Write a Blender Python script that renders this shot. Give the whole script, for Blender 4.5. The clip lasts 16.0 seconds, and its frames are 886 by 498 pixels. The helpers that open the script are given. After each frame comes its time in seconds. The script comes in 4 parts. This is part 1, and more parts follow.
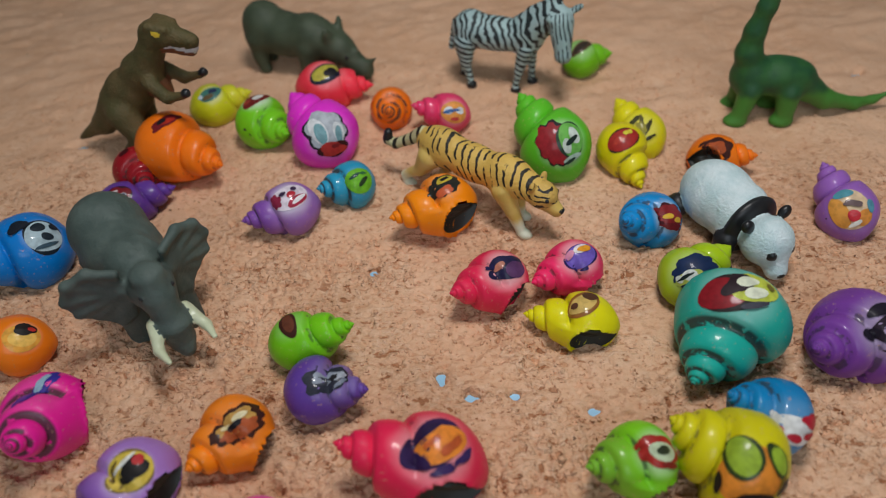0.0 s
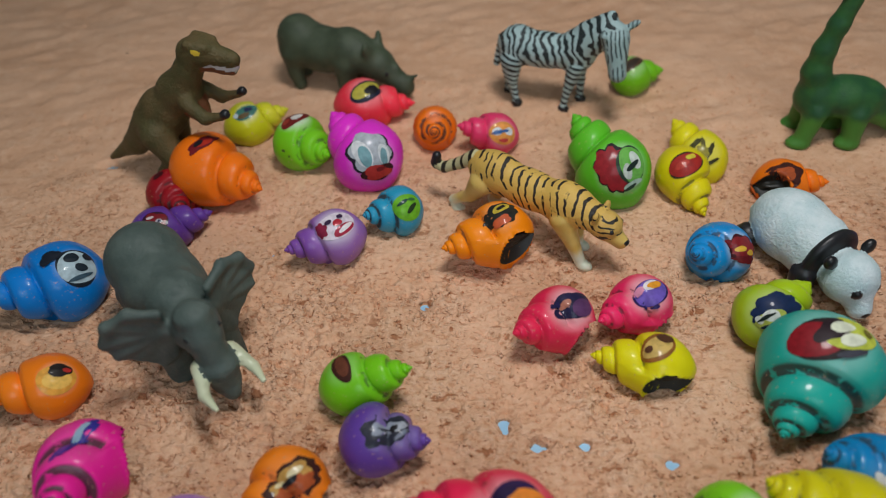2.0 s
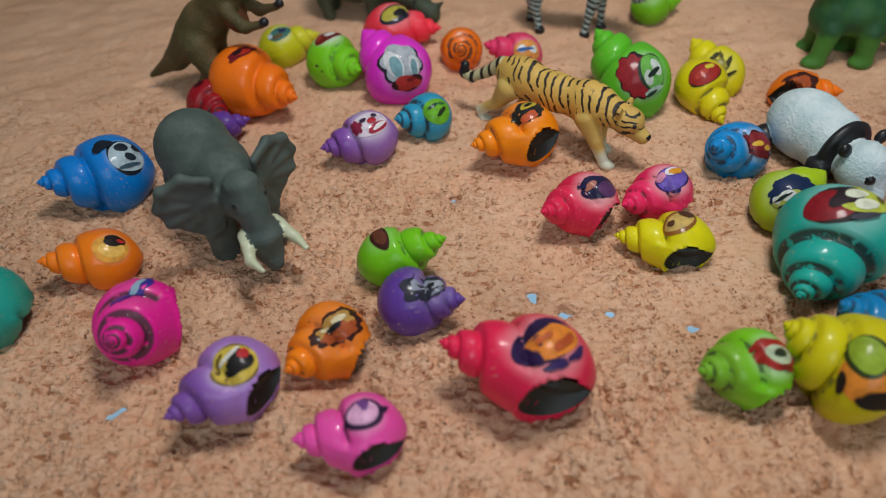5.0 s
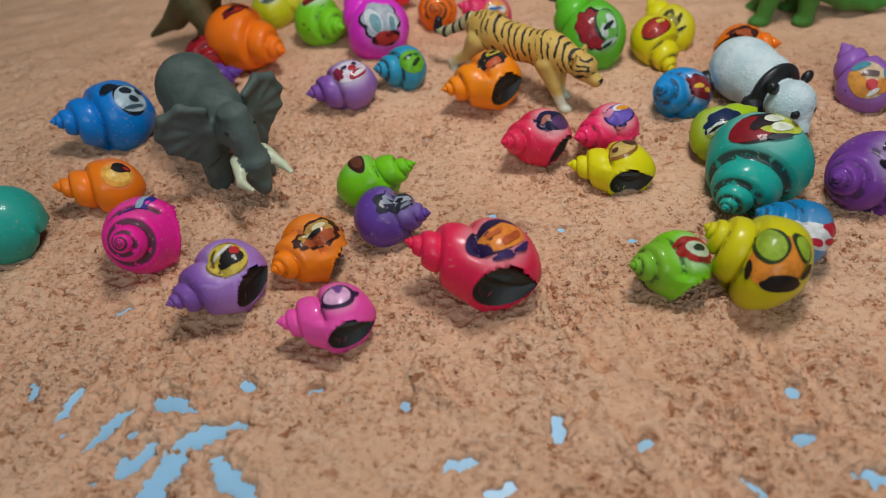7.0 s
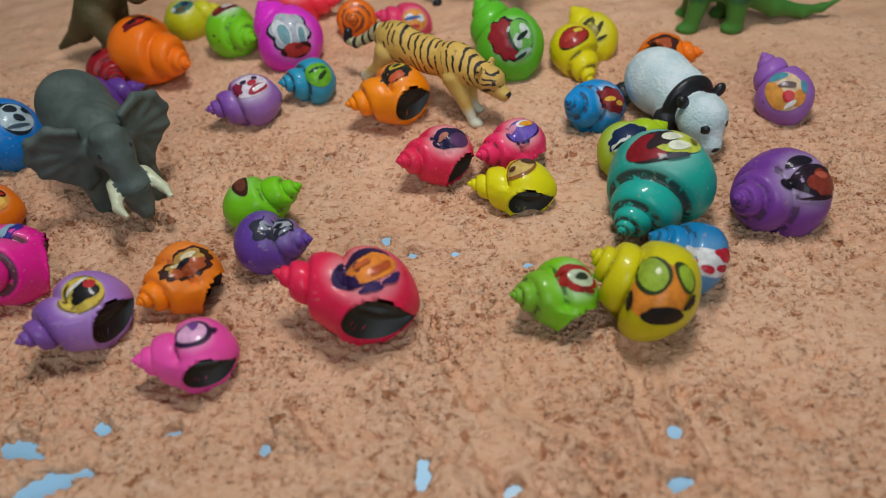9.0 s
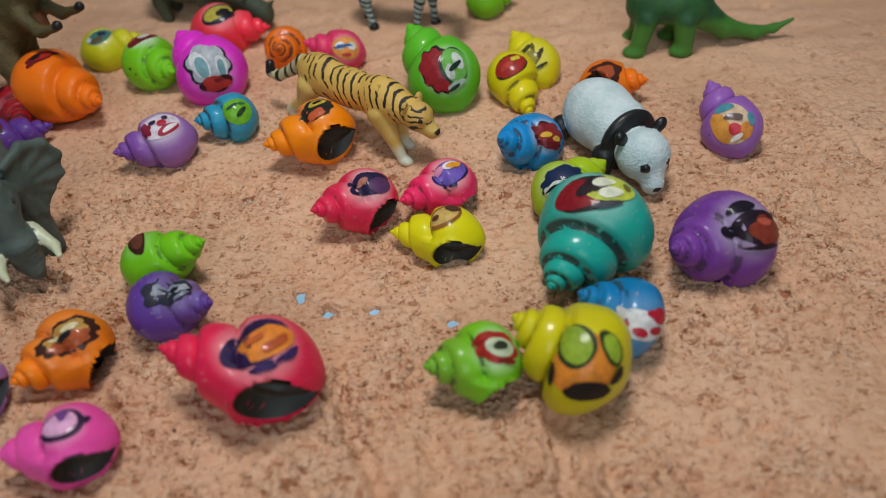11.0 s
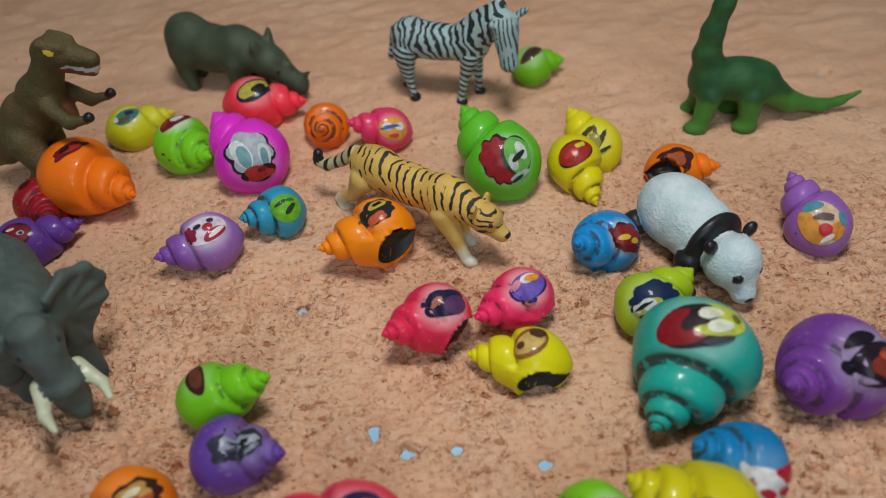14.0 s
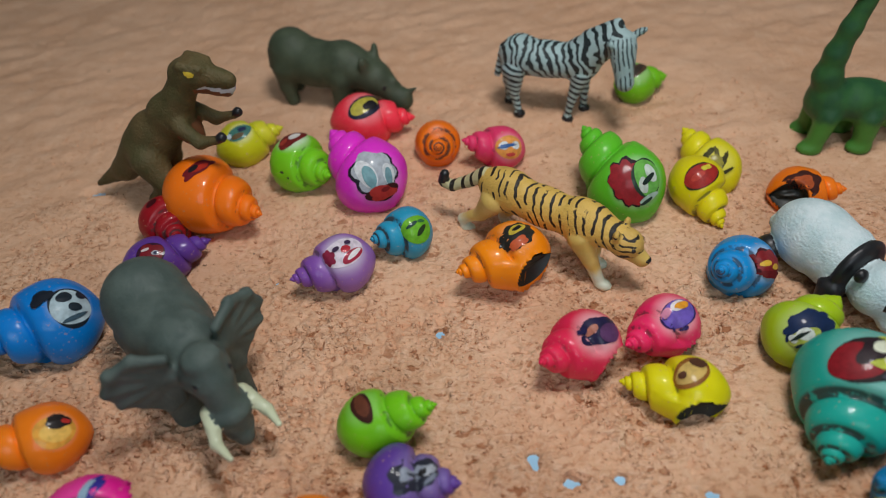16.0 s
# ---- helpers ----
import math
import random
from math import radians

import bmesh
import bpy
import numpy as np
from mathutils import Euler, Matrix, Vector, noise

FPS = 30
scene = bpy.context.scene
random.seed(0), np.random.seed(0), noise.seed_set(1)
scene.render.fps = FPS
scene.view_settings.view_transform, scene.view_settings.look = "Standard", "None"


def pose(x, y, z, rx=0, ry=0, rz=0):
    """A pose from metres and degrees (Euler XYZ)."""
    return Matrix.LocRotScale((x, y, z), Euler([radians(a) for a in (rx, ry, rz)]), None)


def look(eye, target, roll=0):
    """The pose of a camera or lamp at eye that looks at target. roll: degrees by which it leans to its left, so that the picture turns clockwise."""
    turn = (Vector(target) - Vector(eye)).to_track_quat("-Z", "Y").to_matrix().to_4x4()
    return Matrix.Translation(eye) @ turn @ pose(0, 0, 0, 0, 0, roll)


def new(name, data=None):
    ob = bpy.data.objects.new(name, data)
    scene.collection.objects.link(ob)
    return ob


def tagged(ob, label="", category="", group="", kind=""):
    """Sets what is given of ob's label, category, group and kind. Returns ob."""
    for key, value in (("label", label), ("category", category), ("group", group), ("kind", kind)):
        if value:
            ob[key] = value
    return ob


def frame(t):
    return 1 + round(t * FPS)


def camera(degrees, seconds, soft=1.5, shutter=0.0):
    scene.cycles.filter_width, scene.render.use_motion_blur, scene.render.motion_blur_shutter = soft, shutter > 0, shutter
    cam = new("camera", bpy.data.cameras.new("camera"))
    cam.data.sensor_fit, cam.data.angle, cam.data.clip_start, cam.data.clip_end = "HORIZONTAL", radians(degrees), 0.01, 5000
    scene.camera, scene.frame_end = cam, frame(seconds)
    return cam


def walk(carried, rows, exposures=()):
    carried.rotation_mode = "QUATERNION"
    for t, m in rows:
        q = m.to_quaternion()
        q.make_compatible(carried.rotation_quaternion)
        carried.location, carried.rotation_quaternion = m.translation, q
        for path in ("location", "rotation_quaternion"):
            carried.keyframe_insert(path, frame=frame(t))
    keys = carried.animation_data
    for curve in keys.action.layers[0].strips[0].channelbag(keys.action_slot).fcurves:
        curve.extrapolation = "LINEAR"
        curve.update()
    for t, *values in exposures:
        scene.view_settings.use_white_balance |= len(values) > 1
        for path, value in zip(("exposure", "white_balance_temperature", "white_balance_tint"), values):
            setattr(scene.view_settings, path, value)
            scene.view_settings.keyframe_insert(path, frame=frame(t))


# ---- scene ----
cam = camera(65.34, 16.0, soft=1.1)
PATH = [
    (0, (0.02958, 0.01703, 0.17828), (0.02386, 0.37027, -0.17553), -3.14),
    (0.5, (0.02878, 0.01914, 0.17936), (0.02213, 0.37162, -0.17520), -3.08),
    (1, (0.02633, 0.02194, 0.18193), (0.01808, 0.37465, -0.17236), -3.24),
    (1.5, (0.02135, 0.02835, 0.17913), (0.01037, 0.38253, -0.17363), -3.50),
    (2, (0.01289, 0.03451, 0.17575), (0.00336, 0.38945, -0.17628), -3.27),
    (2.5, (0.00616, 0.03796, 0.17267), (-0.00474, 0.39210, -0.18013), -3.23),
    (3, (0.00232, 0.02988, 0.16713), (-0.01127, 0.38596, -0.18362), -3.38),
    (3.5, (0.00410, 0.02088, 0.16145), (-0.01037, 0.37668, -0.18954), -3.48),
    (4, (0.00410, 0.01078, 0.16194), (-0.01073, 0.36627, -0.18935), -3.39),
    (6.5, (0.00808, -0.02190, 0.14938), (-0.00749, 0.33405, -0.20142), -3.69),
    (7, (0.01404, -0.03581, 0.15773), (-0.00012, 0.31900, -0.19428), -3.54),
    (7.5, (0.02381, -0.03756, 0.16221), (0.01100, 0.31668, -0.19042), -3.51),
    (8, (0.03222, -0.03219, 0.15987), (0.01998, 0.32206, -0.19277), -3.49),
    (8.5, (0.03832, -0.02786, 0.15911), (0.02713, 0.32573, -0.19423), -3.41),
    (9, (0.04841, -0.02215, 0.15452), (0.03688, 0.33185, -0.19840), -3.80),
    (11.5, (0.06940, 0.00984, 0.15199), (0.07070, 0.36531, -0.19963), -3.77),
    (12, (0.06903, 0.02009, 0.15326), (0.07230, 0.37559, -0.19833), -3.67),
    (12.5, (0.06714, 0.02781, 0.15557), (0.07236, 0.38349, -0.19580), -3.65),
    (13, (0.06168, 0.03249, 0.15935), (0.06884, 0.38861, -0.19155), -3.64),
    (13.5, (0.05463, 0.03514, 0.16278), (0.06294, 0.39123, -0.18811), -3.55),
    (14, (0.04438, 0.03882, 0.16618), (0.05308, 0.39516, -0.18447), -3.55),
    (14.5, (0.03535, 0.04133, 0.17078), (0.04395, 0.39627, -0.18128), -3.53),
    (15, (0.02378, 0.04270, 0.17415), (0.02958, 0.39766, -0.17794), -3.74),
    (15.5, (0.01464, 0.04609, 0.17327), (0.02057, 0.40089, -0.17897), -3.60),
    (16, (0.00192, 0.04766, 0.17449), (0.00732, 0.40222, -0.17801), -3.47),
]
walk(cam, [(t, look(eye, target, roll)) for t, eye, target, roll in PATH], exposures=((0, -0.20), (4, -0.20), (6.5, -0.10), (9, -0.11), (11.5, -0.16), (16, -0.16)))
from mathutils.bvhtree import BVHTree

cam.data.dof.use_dof = True
cam.data.dof.focus_distance = 0.228
cam.data.dof.aperture_fstop = 8.5

# ---- room light ----
world = bpy.data.worlds.new("room_world")
scene.world = world
world.use_nodes = True
world.node_tree.nodes["Background"].inputs[0].default_value = (0.75, 0.85, 1.0, 1)
world.node_tree.nodes["Background"].inputs[1].default_value = 0.3


def area_lamp(name, eye, target, w, h, watts, col):
    d = bpy.data.lights.new(name, "AREA")
    d.shape, d.size, d.size_y, d.energy, d.color = "RECTANGLE", w, h, watts, col
    ob = new(name, d)
    ob.matrix_world = look(eye, target)
    return ob


# Unseen overhead light, added low so that brightness falls off towards the edges.
area_lamp("overhead_key", (0.062, 0.165, 0.390), (0.062, 0.190, 0), 0.090, 0.090, 1.02, (0.985, 0.97, 0.965))
# Unseen fill light added behind the camera to brighten the near sides.
area_lamp("south_fill_lamp", (0.1, -1.53, 1.25), (0.1, 0.2, 0.0), 1.1, 1.1, 12, (0.78, 0.91, 1.0))


# ---- materials ----
class Mat:
    """A small node-material builder round one Principled shader."""

    def __init__(self, name, rough=0.5, coat=0.0, spec=0.5):
        self.m = bpy.data.materials.new(name)
        self.m.use_nodes = True
        self.t = self.m.node_tree
        self.b = self.t.nodes["Principled BSDF"]
        self.b.inputs["Roughness"].default_value = rough
        self.b.inputs["Coat Weight"].default_value = coat
        self.b.inputs["Coat Roughness"].default_value = 0.06
        self.b.inputs["Specular IOR Level"].default_value = spec
        self.co = self.t.nodes.new("ShaderNodeTexCoord").outputs["Object"]

    def link(self, a, b):
        self.t.links.new(a, b)

    def node(self, kind, **ins):
        n = self.t.nodes.new(kind)
        for k, v in ins.items():
            s = n.inputs[k.replace("_", " ")]
            if hasattr(v, "node"):
                self.link(v, s)
            else:
                s.default_value = v
        return n

    def noise(self, scale, detail=4.0, rough=0.55, distortion=0.0, vec=None):
        return self.node("ShaderNodeTexNoise", Vector=vec or self.co, Scale=scale, Detail=detail, Roughness=rough, Distortion=distortion).outputs["Fac"]

    def math(self, op, a, b=0.0, c=0.0):
        n = self.t.nodes.new("ShaderNodeMath")
        n.operation = op
        for i, v in enumerate((a, b, c)):
            if hasattr(v, "node"):
                self.link(v, n.inputs[i])
            else:
                n.inputs[i].default_value = v
        return n.outputs[0]

    def step(self, v, lo, hi, a=0.0, b=1.0):
        n = self.node("ShaderNodeMapRange", Value=v, From_Min=lo, From_Max=hi, To_Min=a, To_Max=b)
        n.interpolation_type = "SMOOTHSTEP"
        return n.outputs[0]

    def mix(self, f, a, b):
        n = self.t.nodes.new("ShaderNodeMix")
        n.data_type = "RGBA"
        for s, v in ((n.inputs[0], f), (n.inputs[6], a), (n.inputs[7], b)):
            if hasattr(v, "node"):
                self.link(v, s)
            else:
                s.default_value = (*v, 1) if isinstance(v, tuple) else v
        return n.outputs[2]

    def xyz(self, vec=None):
        s = self.node("ShaderNodeSeparateXYZ", Vector=vec or self.co)
        return s.outputs

    def colour(self, v):
        if hasattr(v, "node"):
            self.link(v, self.b.inputs["Base Color"])
        else:
            self.b.inputs["Base Color"].default_value = (*v, 1)

    def rough(self, v):
        self.link(v, self.b.inputs["Roughness"])

    def bump(self, h, dist, strength=1.0):
        n = self.node("ShaderNodeBump", Height=h, Distance=dist, Strength=strength)
        self.link(n.outputs[0], self.b.inputs["Normal"])


def lin(r, g, b):
    """Linear colour from 0 to 255 values."""
    return tuple(((c / 255 + 0.055) / 1.055) ** 2.4 if c > 10 else c / 255 / 12.92 for c in (r, g, b))


def sand_material():
    k = Mat("moulding_sand", rough=0.95, spec=0.10)
    y = k.xyz()[1]
    near = k.step(y, 0.33, 0.17, 0.18, 1.0)
    flat = k.node("ShaderNodeMapping", Vector=k.co, Scale=(0.76, 1.0, 0.8)).outputs[0]
    big = k.noise(16, 3)
    mid = k.noise(150, 4, 0.6)
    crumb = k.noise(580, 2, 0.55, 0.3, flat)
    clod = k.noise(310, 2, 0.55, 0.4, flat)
    grain = k.noise(2600, 2, 0.7)
    patch = k.math("MULTIPLY", near, k.step(k.noise(42, 3), 0.38, 0.60, 0.42, 1.0))
    c = k.mix(k.step(big, 0.35, 0.7), (0.69, 0.402, 0.246), (0.75, 0.462, 0.298))
    c = k.mix(k.step(mid, 0.45, 0.7, 0, 0.4), c, (0.78, 0.525, 0.355))
    # Crumb tops go lighter; crevice shade is put into the colour as brown.
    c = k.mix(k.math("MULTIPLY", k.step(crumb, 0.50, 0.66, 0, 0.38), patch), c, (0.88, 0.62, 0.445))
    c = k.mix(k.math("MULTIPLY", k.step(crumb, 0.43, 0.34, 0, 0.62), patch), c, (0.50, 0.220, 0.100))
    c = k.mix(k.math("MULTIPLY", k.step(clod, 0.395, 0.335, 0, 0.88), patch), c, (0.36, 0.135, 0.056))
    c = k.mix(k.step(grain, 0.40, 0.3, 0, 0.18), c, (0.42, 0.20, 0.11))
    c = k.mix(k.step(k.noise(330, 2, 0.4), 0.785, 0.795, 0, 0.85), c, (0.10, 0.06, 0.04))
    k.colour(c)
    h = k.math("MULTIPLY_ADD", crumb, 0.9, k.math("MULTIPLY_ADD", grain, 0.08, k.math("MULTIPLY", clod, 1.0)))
    n = k.node("ShaderNodeBump", Height=h, Distance=0.0020, Strength=patch)
    k.link(n.outputs[0], k.b.inputs["Normal"])
    return k.m


def plain_material(name, col, rough=0.5, vary=0.12, scale=60, bump=0.0, spec=0.5):
    k = Mat(name, rough=rough, spec=spec)
    n = k.noise(scale, 4)
    k.colour(k.mix(k.step(n, 0.3, 0.7), tuple(c * (1 - vary) for c in col), tuple(min(1, c * (1 + vary)) for c in col)))
    if bump:
        k.bump(k.noise(scale * 8, 3), bump, 0.5)
    return k.m


def vivid(c):
    """Deepens the hue of a spray paint."""
    low, top = min(c), max(c)
    deep = 0.0 if c[1] < c[0] < c[2] else 0.38
    return tuple(top * ((v - low * deep) / (top - low * deep)) * 1.04 for v in c)


def shell_material(name, col, tip, pale, spot, reach, grime, spotty):
    """Glossy spray paint: a body colour, another towards the apex, a pale airbrushed cloud round the picture,
    dirt in the seam between the whorls, and chips."""
    k = Mat(name, rough=0.5, coat=0.30, spec=0.22)
    n1 = k.noise(90, 3)
    col, tip = vivid(col), vivid(tip)
    base = k.mix(k.step(n1, 0.3, 0.7, 0, 0.35), col, tuple(c * 0.82 for c in col))
    uv = k.t.nodes.new("ShaderNodeUVMap")
    uv.uv_map = "whorl"
    u, v, _ = k.xyz(uv.outputs[0])
    base = k.mix(k.step(u, 0.45, 0.25), base, tip)
    at = k.t.nodes.new("ShaderNodeVectorMath")
    at.operation = "DISTANCE"
    k.link(k.co, at.inputs[0])
    at.inputs[1].default_value = spot
    dist = k.math("MULTIPLY_ADD", n1, reach * 0.35, at.outputs["Value"])
    base = k.mix(k.step(dist, reach * 1.55, reach * 0.75, 0, pale), base, (0.86, 0.86, 0.84))
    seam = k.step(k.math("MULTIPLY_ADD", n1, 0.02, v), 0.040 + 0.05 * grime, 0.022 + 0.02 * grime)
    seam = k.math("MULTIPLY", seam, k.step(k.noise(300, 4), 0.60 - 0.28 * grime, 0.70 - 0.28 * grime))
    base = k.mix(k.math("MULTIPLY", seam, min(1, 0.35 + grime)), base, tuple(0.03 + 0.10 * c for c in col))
    chips = k.step(k.noise(260, 2, 0.4), 0.80 - 0.07 * spotty, 0.82 - 0.07 * spotty)
    base = k.mix(chips, base, (0.045, 0.035, 0.03))
    dust = k.step(k.noise(850, 3), 0.62, 0.74, 0, 0.5)
    base = k.mix(dust, base, (0.55, 0.33, 0.2))
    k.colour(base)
    k.rough(k.math("MAXIMUM", k.step(k.noise(150, 3), 0.3, 0.75, 0.40, 0.58), k.math("MULTIPLY", chips, 0.8)))
    k.bump(k.math("SUBTRACT", k.noise(200, 3), k.math("MULTIPLY", chips, 0.6)), 0.0004, 0.35)
    return k.m


# ---- mesh helpers ----
def mesh_from(name, verts, faces, mats, index=None, smooth=True):
    me = bpy.data.meshes.new(name)
    me.from_pydata([tuple(v) for v in verts], [], [tuple(f) for f in faces])
    for m in mats:
        me.materials.append(m)
    if index is not None:
        me.polygons.foreach_set("material_index", np.asarray(index, dtype=np.int32))
    if smooth:
        me.polygons.foreach_set("use_smooth", np.ones(len(me.polygons), dtype=bool))
    me.update()
    return me


def part(name, me, parent, label=""):
    ob = new(name, me)
    ob.parent = parent
    return tagged(ob, label)


def box_mesh(name, lo, hi, mat, bevel=0.0):
    bm = bmesh.new()
    bmesh.ops.create_cube(bm, size=1.0)
    for v in bm.verts:
        v.co = Vector([lo[i] + (v.co[i] + 0.5) * (hi[i] - lo[i]) for i in range(3)])
    if bevel:
        bmesh.ops.bevel(bm, geom=list(bm.edges), offset=bevel, segments=2, affect="EDGES")
    me = bpy.data.meshes.new(name)
    bm.to_mesh(me)
    bm.free()
    me.materials.append(mat)
    return me


# ---- room ----
ROOM_PAINT = plain_material("wall_paint", (0.72, 0.70, 0.66), 0.8, 0.05, 6)
CEIL_PAINT = plain_material("ceiling_paint", (0.80, 0.80, 0.78), 0.85, 0.04, 5)
TILE = plain_material("floor_tile", (0.55, 0.58, 0.60), 0.35, 0.08, 10)
BLUE = plain_material("blue_plastic_sheet", (0.34, 0.64, 0.90), 0.32, 0.08, 45)
SAND = sand_material()
tagged(new("floor", box_mesh("floor", (-1.6, -1.5, -0.06), (1.9, 1.9, -0.0080), TILE)), "grey tiled room floor", "floor", kind="structure")


def wall_with_lamp_gap():
    """The south wall round a gap for the added fill lamp, from x -0.46 to 0.66 and z 0.69 to 1.81."""
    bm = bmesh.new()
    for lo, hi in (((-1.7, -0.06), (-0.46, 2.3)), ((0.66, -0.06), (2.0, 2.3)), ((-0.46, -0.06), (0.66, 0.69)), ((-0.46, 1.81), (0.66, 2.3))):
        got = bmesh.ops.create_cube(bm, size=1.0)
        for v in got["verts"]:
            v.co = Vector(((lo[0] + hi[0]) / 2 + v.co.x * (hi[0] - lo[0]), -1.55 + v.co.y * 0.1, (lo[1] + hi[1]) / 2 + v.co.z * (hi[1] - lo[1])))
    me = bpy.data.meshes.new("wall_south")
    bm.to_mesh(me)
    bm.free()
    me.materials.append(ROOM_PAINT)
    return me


tagged(new("wall_south", wall_with_lamp_gap()), "plain off-white painted wall with a gap for the added fill lamp", "wall", kind="structure")
tagged(new("wall_east", box_mesh("wall_east", (1.9, -1.5, -0.06), (2.0, 1.9, 2.3), ROOM_PAINT)), "plain off-white painted wall", "wall", kind="structure")
tagged(new("wall_west", box_mesh("wall_west", (-1.7, -1.5, -0.06), (-1.6, 1.9, 2.3), ROOM_PAINT)), "plain off-white painted wall", "wall", kind="structure")
tagged(new("wall_north", box_mesh("wall_north", (-1.7, 1.9, -0.06), (2.0, 2.0, 2.3), ROOM_PAINT)), "plain off-white painted wall", "wall", kind="structure")
tagged(new("ceiling", box_mesh("ceiling", (-1.7, -1.6, 2.3), (2.0, 2.0, 2.36), CEIL_PAINT)), "plain white ceiling", "ceiling", kind="structure")
tagged(new("blue_sheet", box_mesh("blue_sheet", (-0.75, -0.35, -0.008), (0.85, 0.85, -0.0034), BLUE, 0.0008)), "pale blue plastic sheet under the thin sand", "plastic sheet", kind="structure")


# ---- sand ----
TABLES = {}


def value_noise(x, y, cell, seed):
    """Smooth lattice noise in -1..1 on arrays of coordinates."""
    if seed not in TABLES:
        TABLES[seed] = np.random.RandomState(seed).rand(256, 256) * 2 - 1
    tab = TABLES[seed]
    u, v = x / cell + 77.3, y / cell + 51.7
    i, j = np.floor(u).astype(int), np.floor(v).astype(int)
    f, g = u - i, v - j
    f, g = f * f * (3 - 2 * f), g * g * (3 - 2 * g)
    a, b = tab[i % 256, j % 256], tab[(i + 1) % 256, j % 256]
    c, d = tab[i % 256, (j + 1) % 256], tab[(i + 1) % 256, (j + 1) % 256]
    return (a * (1 - f) + b * f) * (1 - g) + (c * (1 - f) + d * f) * g


# Where the sand is scraped thin: x, y, half length, half width, turn in degrees.
SCRAPED = [
    (-0.0958, 0.0688, 0.0048, 0.0016, 77), (-0.0820, 0.0618, 0.0070, 0.0018, 54), (-0.0670, 0.0685, 0.0051, 0.0023, 0),
    (-0.0556, 0.0587, 0.0070, 0.0027, 17), (-0.0735, 0.0511, 0.0057, 0.0026, 38), (-0.0642, 0.0454, 0.0072, 0.0027, 71),
    (-0.0455, 0.0459, 0.0075, 0.0025, -37), (-0.0468, 0.0737, 0.0027, 0.0013, -29), (0.0105, 0.0489, 0.0038, 0.0015, 10),
    (0.0370, 0.0582, 0.0017, 0.0041, 0), (0.0980, 0.0536, 0.0043, 0.0014, 5), (0.1146, 0.0417, 0.0081, 0.0031, -11),
    (0.0224, 0.0419, 0.0037, 0.0021, 21), (0.0816, 0.0408, 0.0032, 0.0013, -52), (-0.1075, 0.0729, 0.0020, 0.0034, 0),
]
SPECKS = [
    (-0.0937, 0.0603, 0.0014, 0.0012, 0), (-0.0747, 0.0597, 0.0022, 0.0013, 44), (-0.0909, 0.1030, 0.0026, 0.0014, 38),
    (-0.0024, 0.0666, 0.0013, 0.0018, 0), (0.0591, 0.0534, 0.0013, 0.0018, -53), (0.1007, 0.0673, 0.0014, 0.0013, 0),
    (-0.0274, 0.0719, 0.0022, 0.0012, 0), (0.0340, 0.1330, 0.0020, 0.0013, 0), (0.0250, 0.1410, 0.0026, 0.0013, 80),
    (0.0470, 0.1330, 0.0014, 0.0013, 60), (0.0700, 0.1270, 0.0016, 0.0013, 40), (0.0013, 0.1866, 0.0013, 0.0013, 10),
    (0.2240, 0.3010, 0.0022, 0.0013, 20), (-0.1334, 0.2708, 0.0030, 0.0015, 0), (-0.0540, 0.2144, 0.0013, 0.0012, 0),
]
BARE = SCRAPED + SPECKS


# Furrows that dragged shells left in front: ends x, y, x, y, half width, depth.
FURROWS = [
    (0.0390, 0.1047, 0.0496, 0.0766, 0.0016, 0.0017), (0.0627, 0.0892, 0.0663, 0.0770, 0.0021, 0.0013), (0.0935, 0.0932, 0.0944, 0.0605, 0.0013, 0.0020),
    (0.0613, 0.0752, 0.0808, 0.0653, 0.0016, 0.0017), (0.0666, 0.0548, 0.0723, 0.0422, 0.0021, 0.0013), (0.0513, 0.0603, 0.0571, 0.0503, 0.0013, 0.0020),
    (0.0764, 0.0594, 0.0841, 0.0448, 0.0016, 0.0017), (0.1203, 0.1010, 0.1330, 0.0948, 0.0021, 0.0013), (0.1039, 0.0765, 0.1089, 0.0600, 0.0013, 0.0020),
    (0.1208, 0.0758, 0.1299, 0.0645, 0.0016, 0.0017), (0.0331, 0.0792, 0.0400, 0.0677, 0.0021, 0.0013), (0.0041, 0.0764, 0.0138, 0.0650, 0.0013, 0.0020),
    (0.1071, 0.0551, 0.1187, 0.0484, 0.0016, 0.0017), (0.0423, 0.0461, 0.0529, 0.0413, 0.0021, 0.0013)]


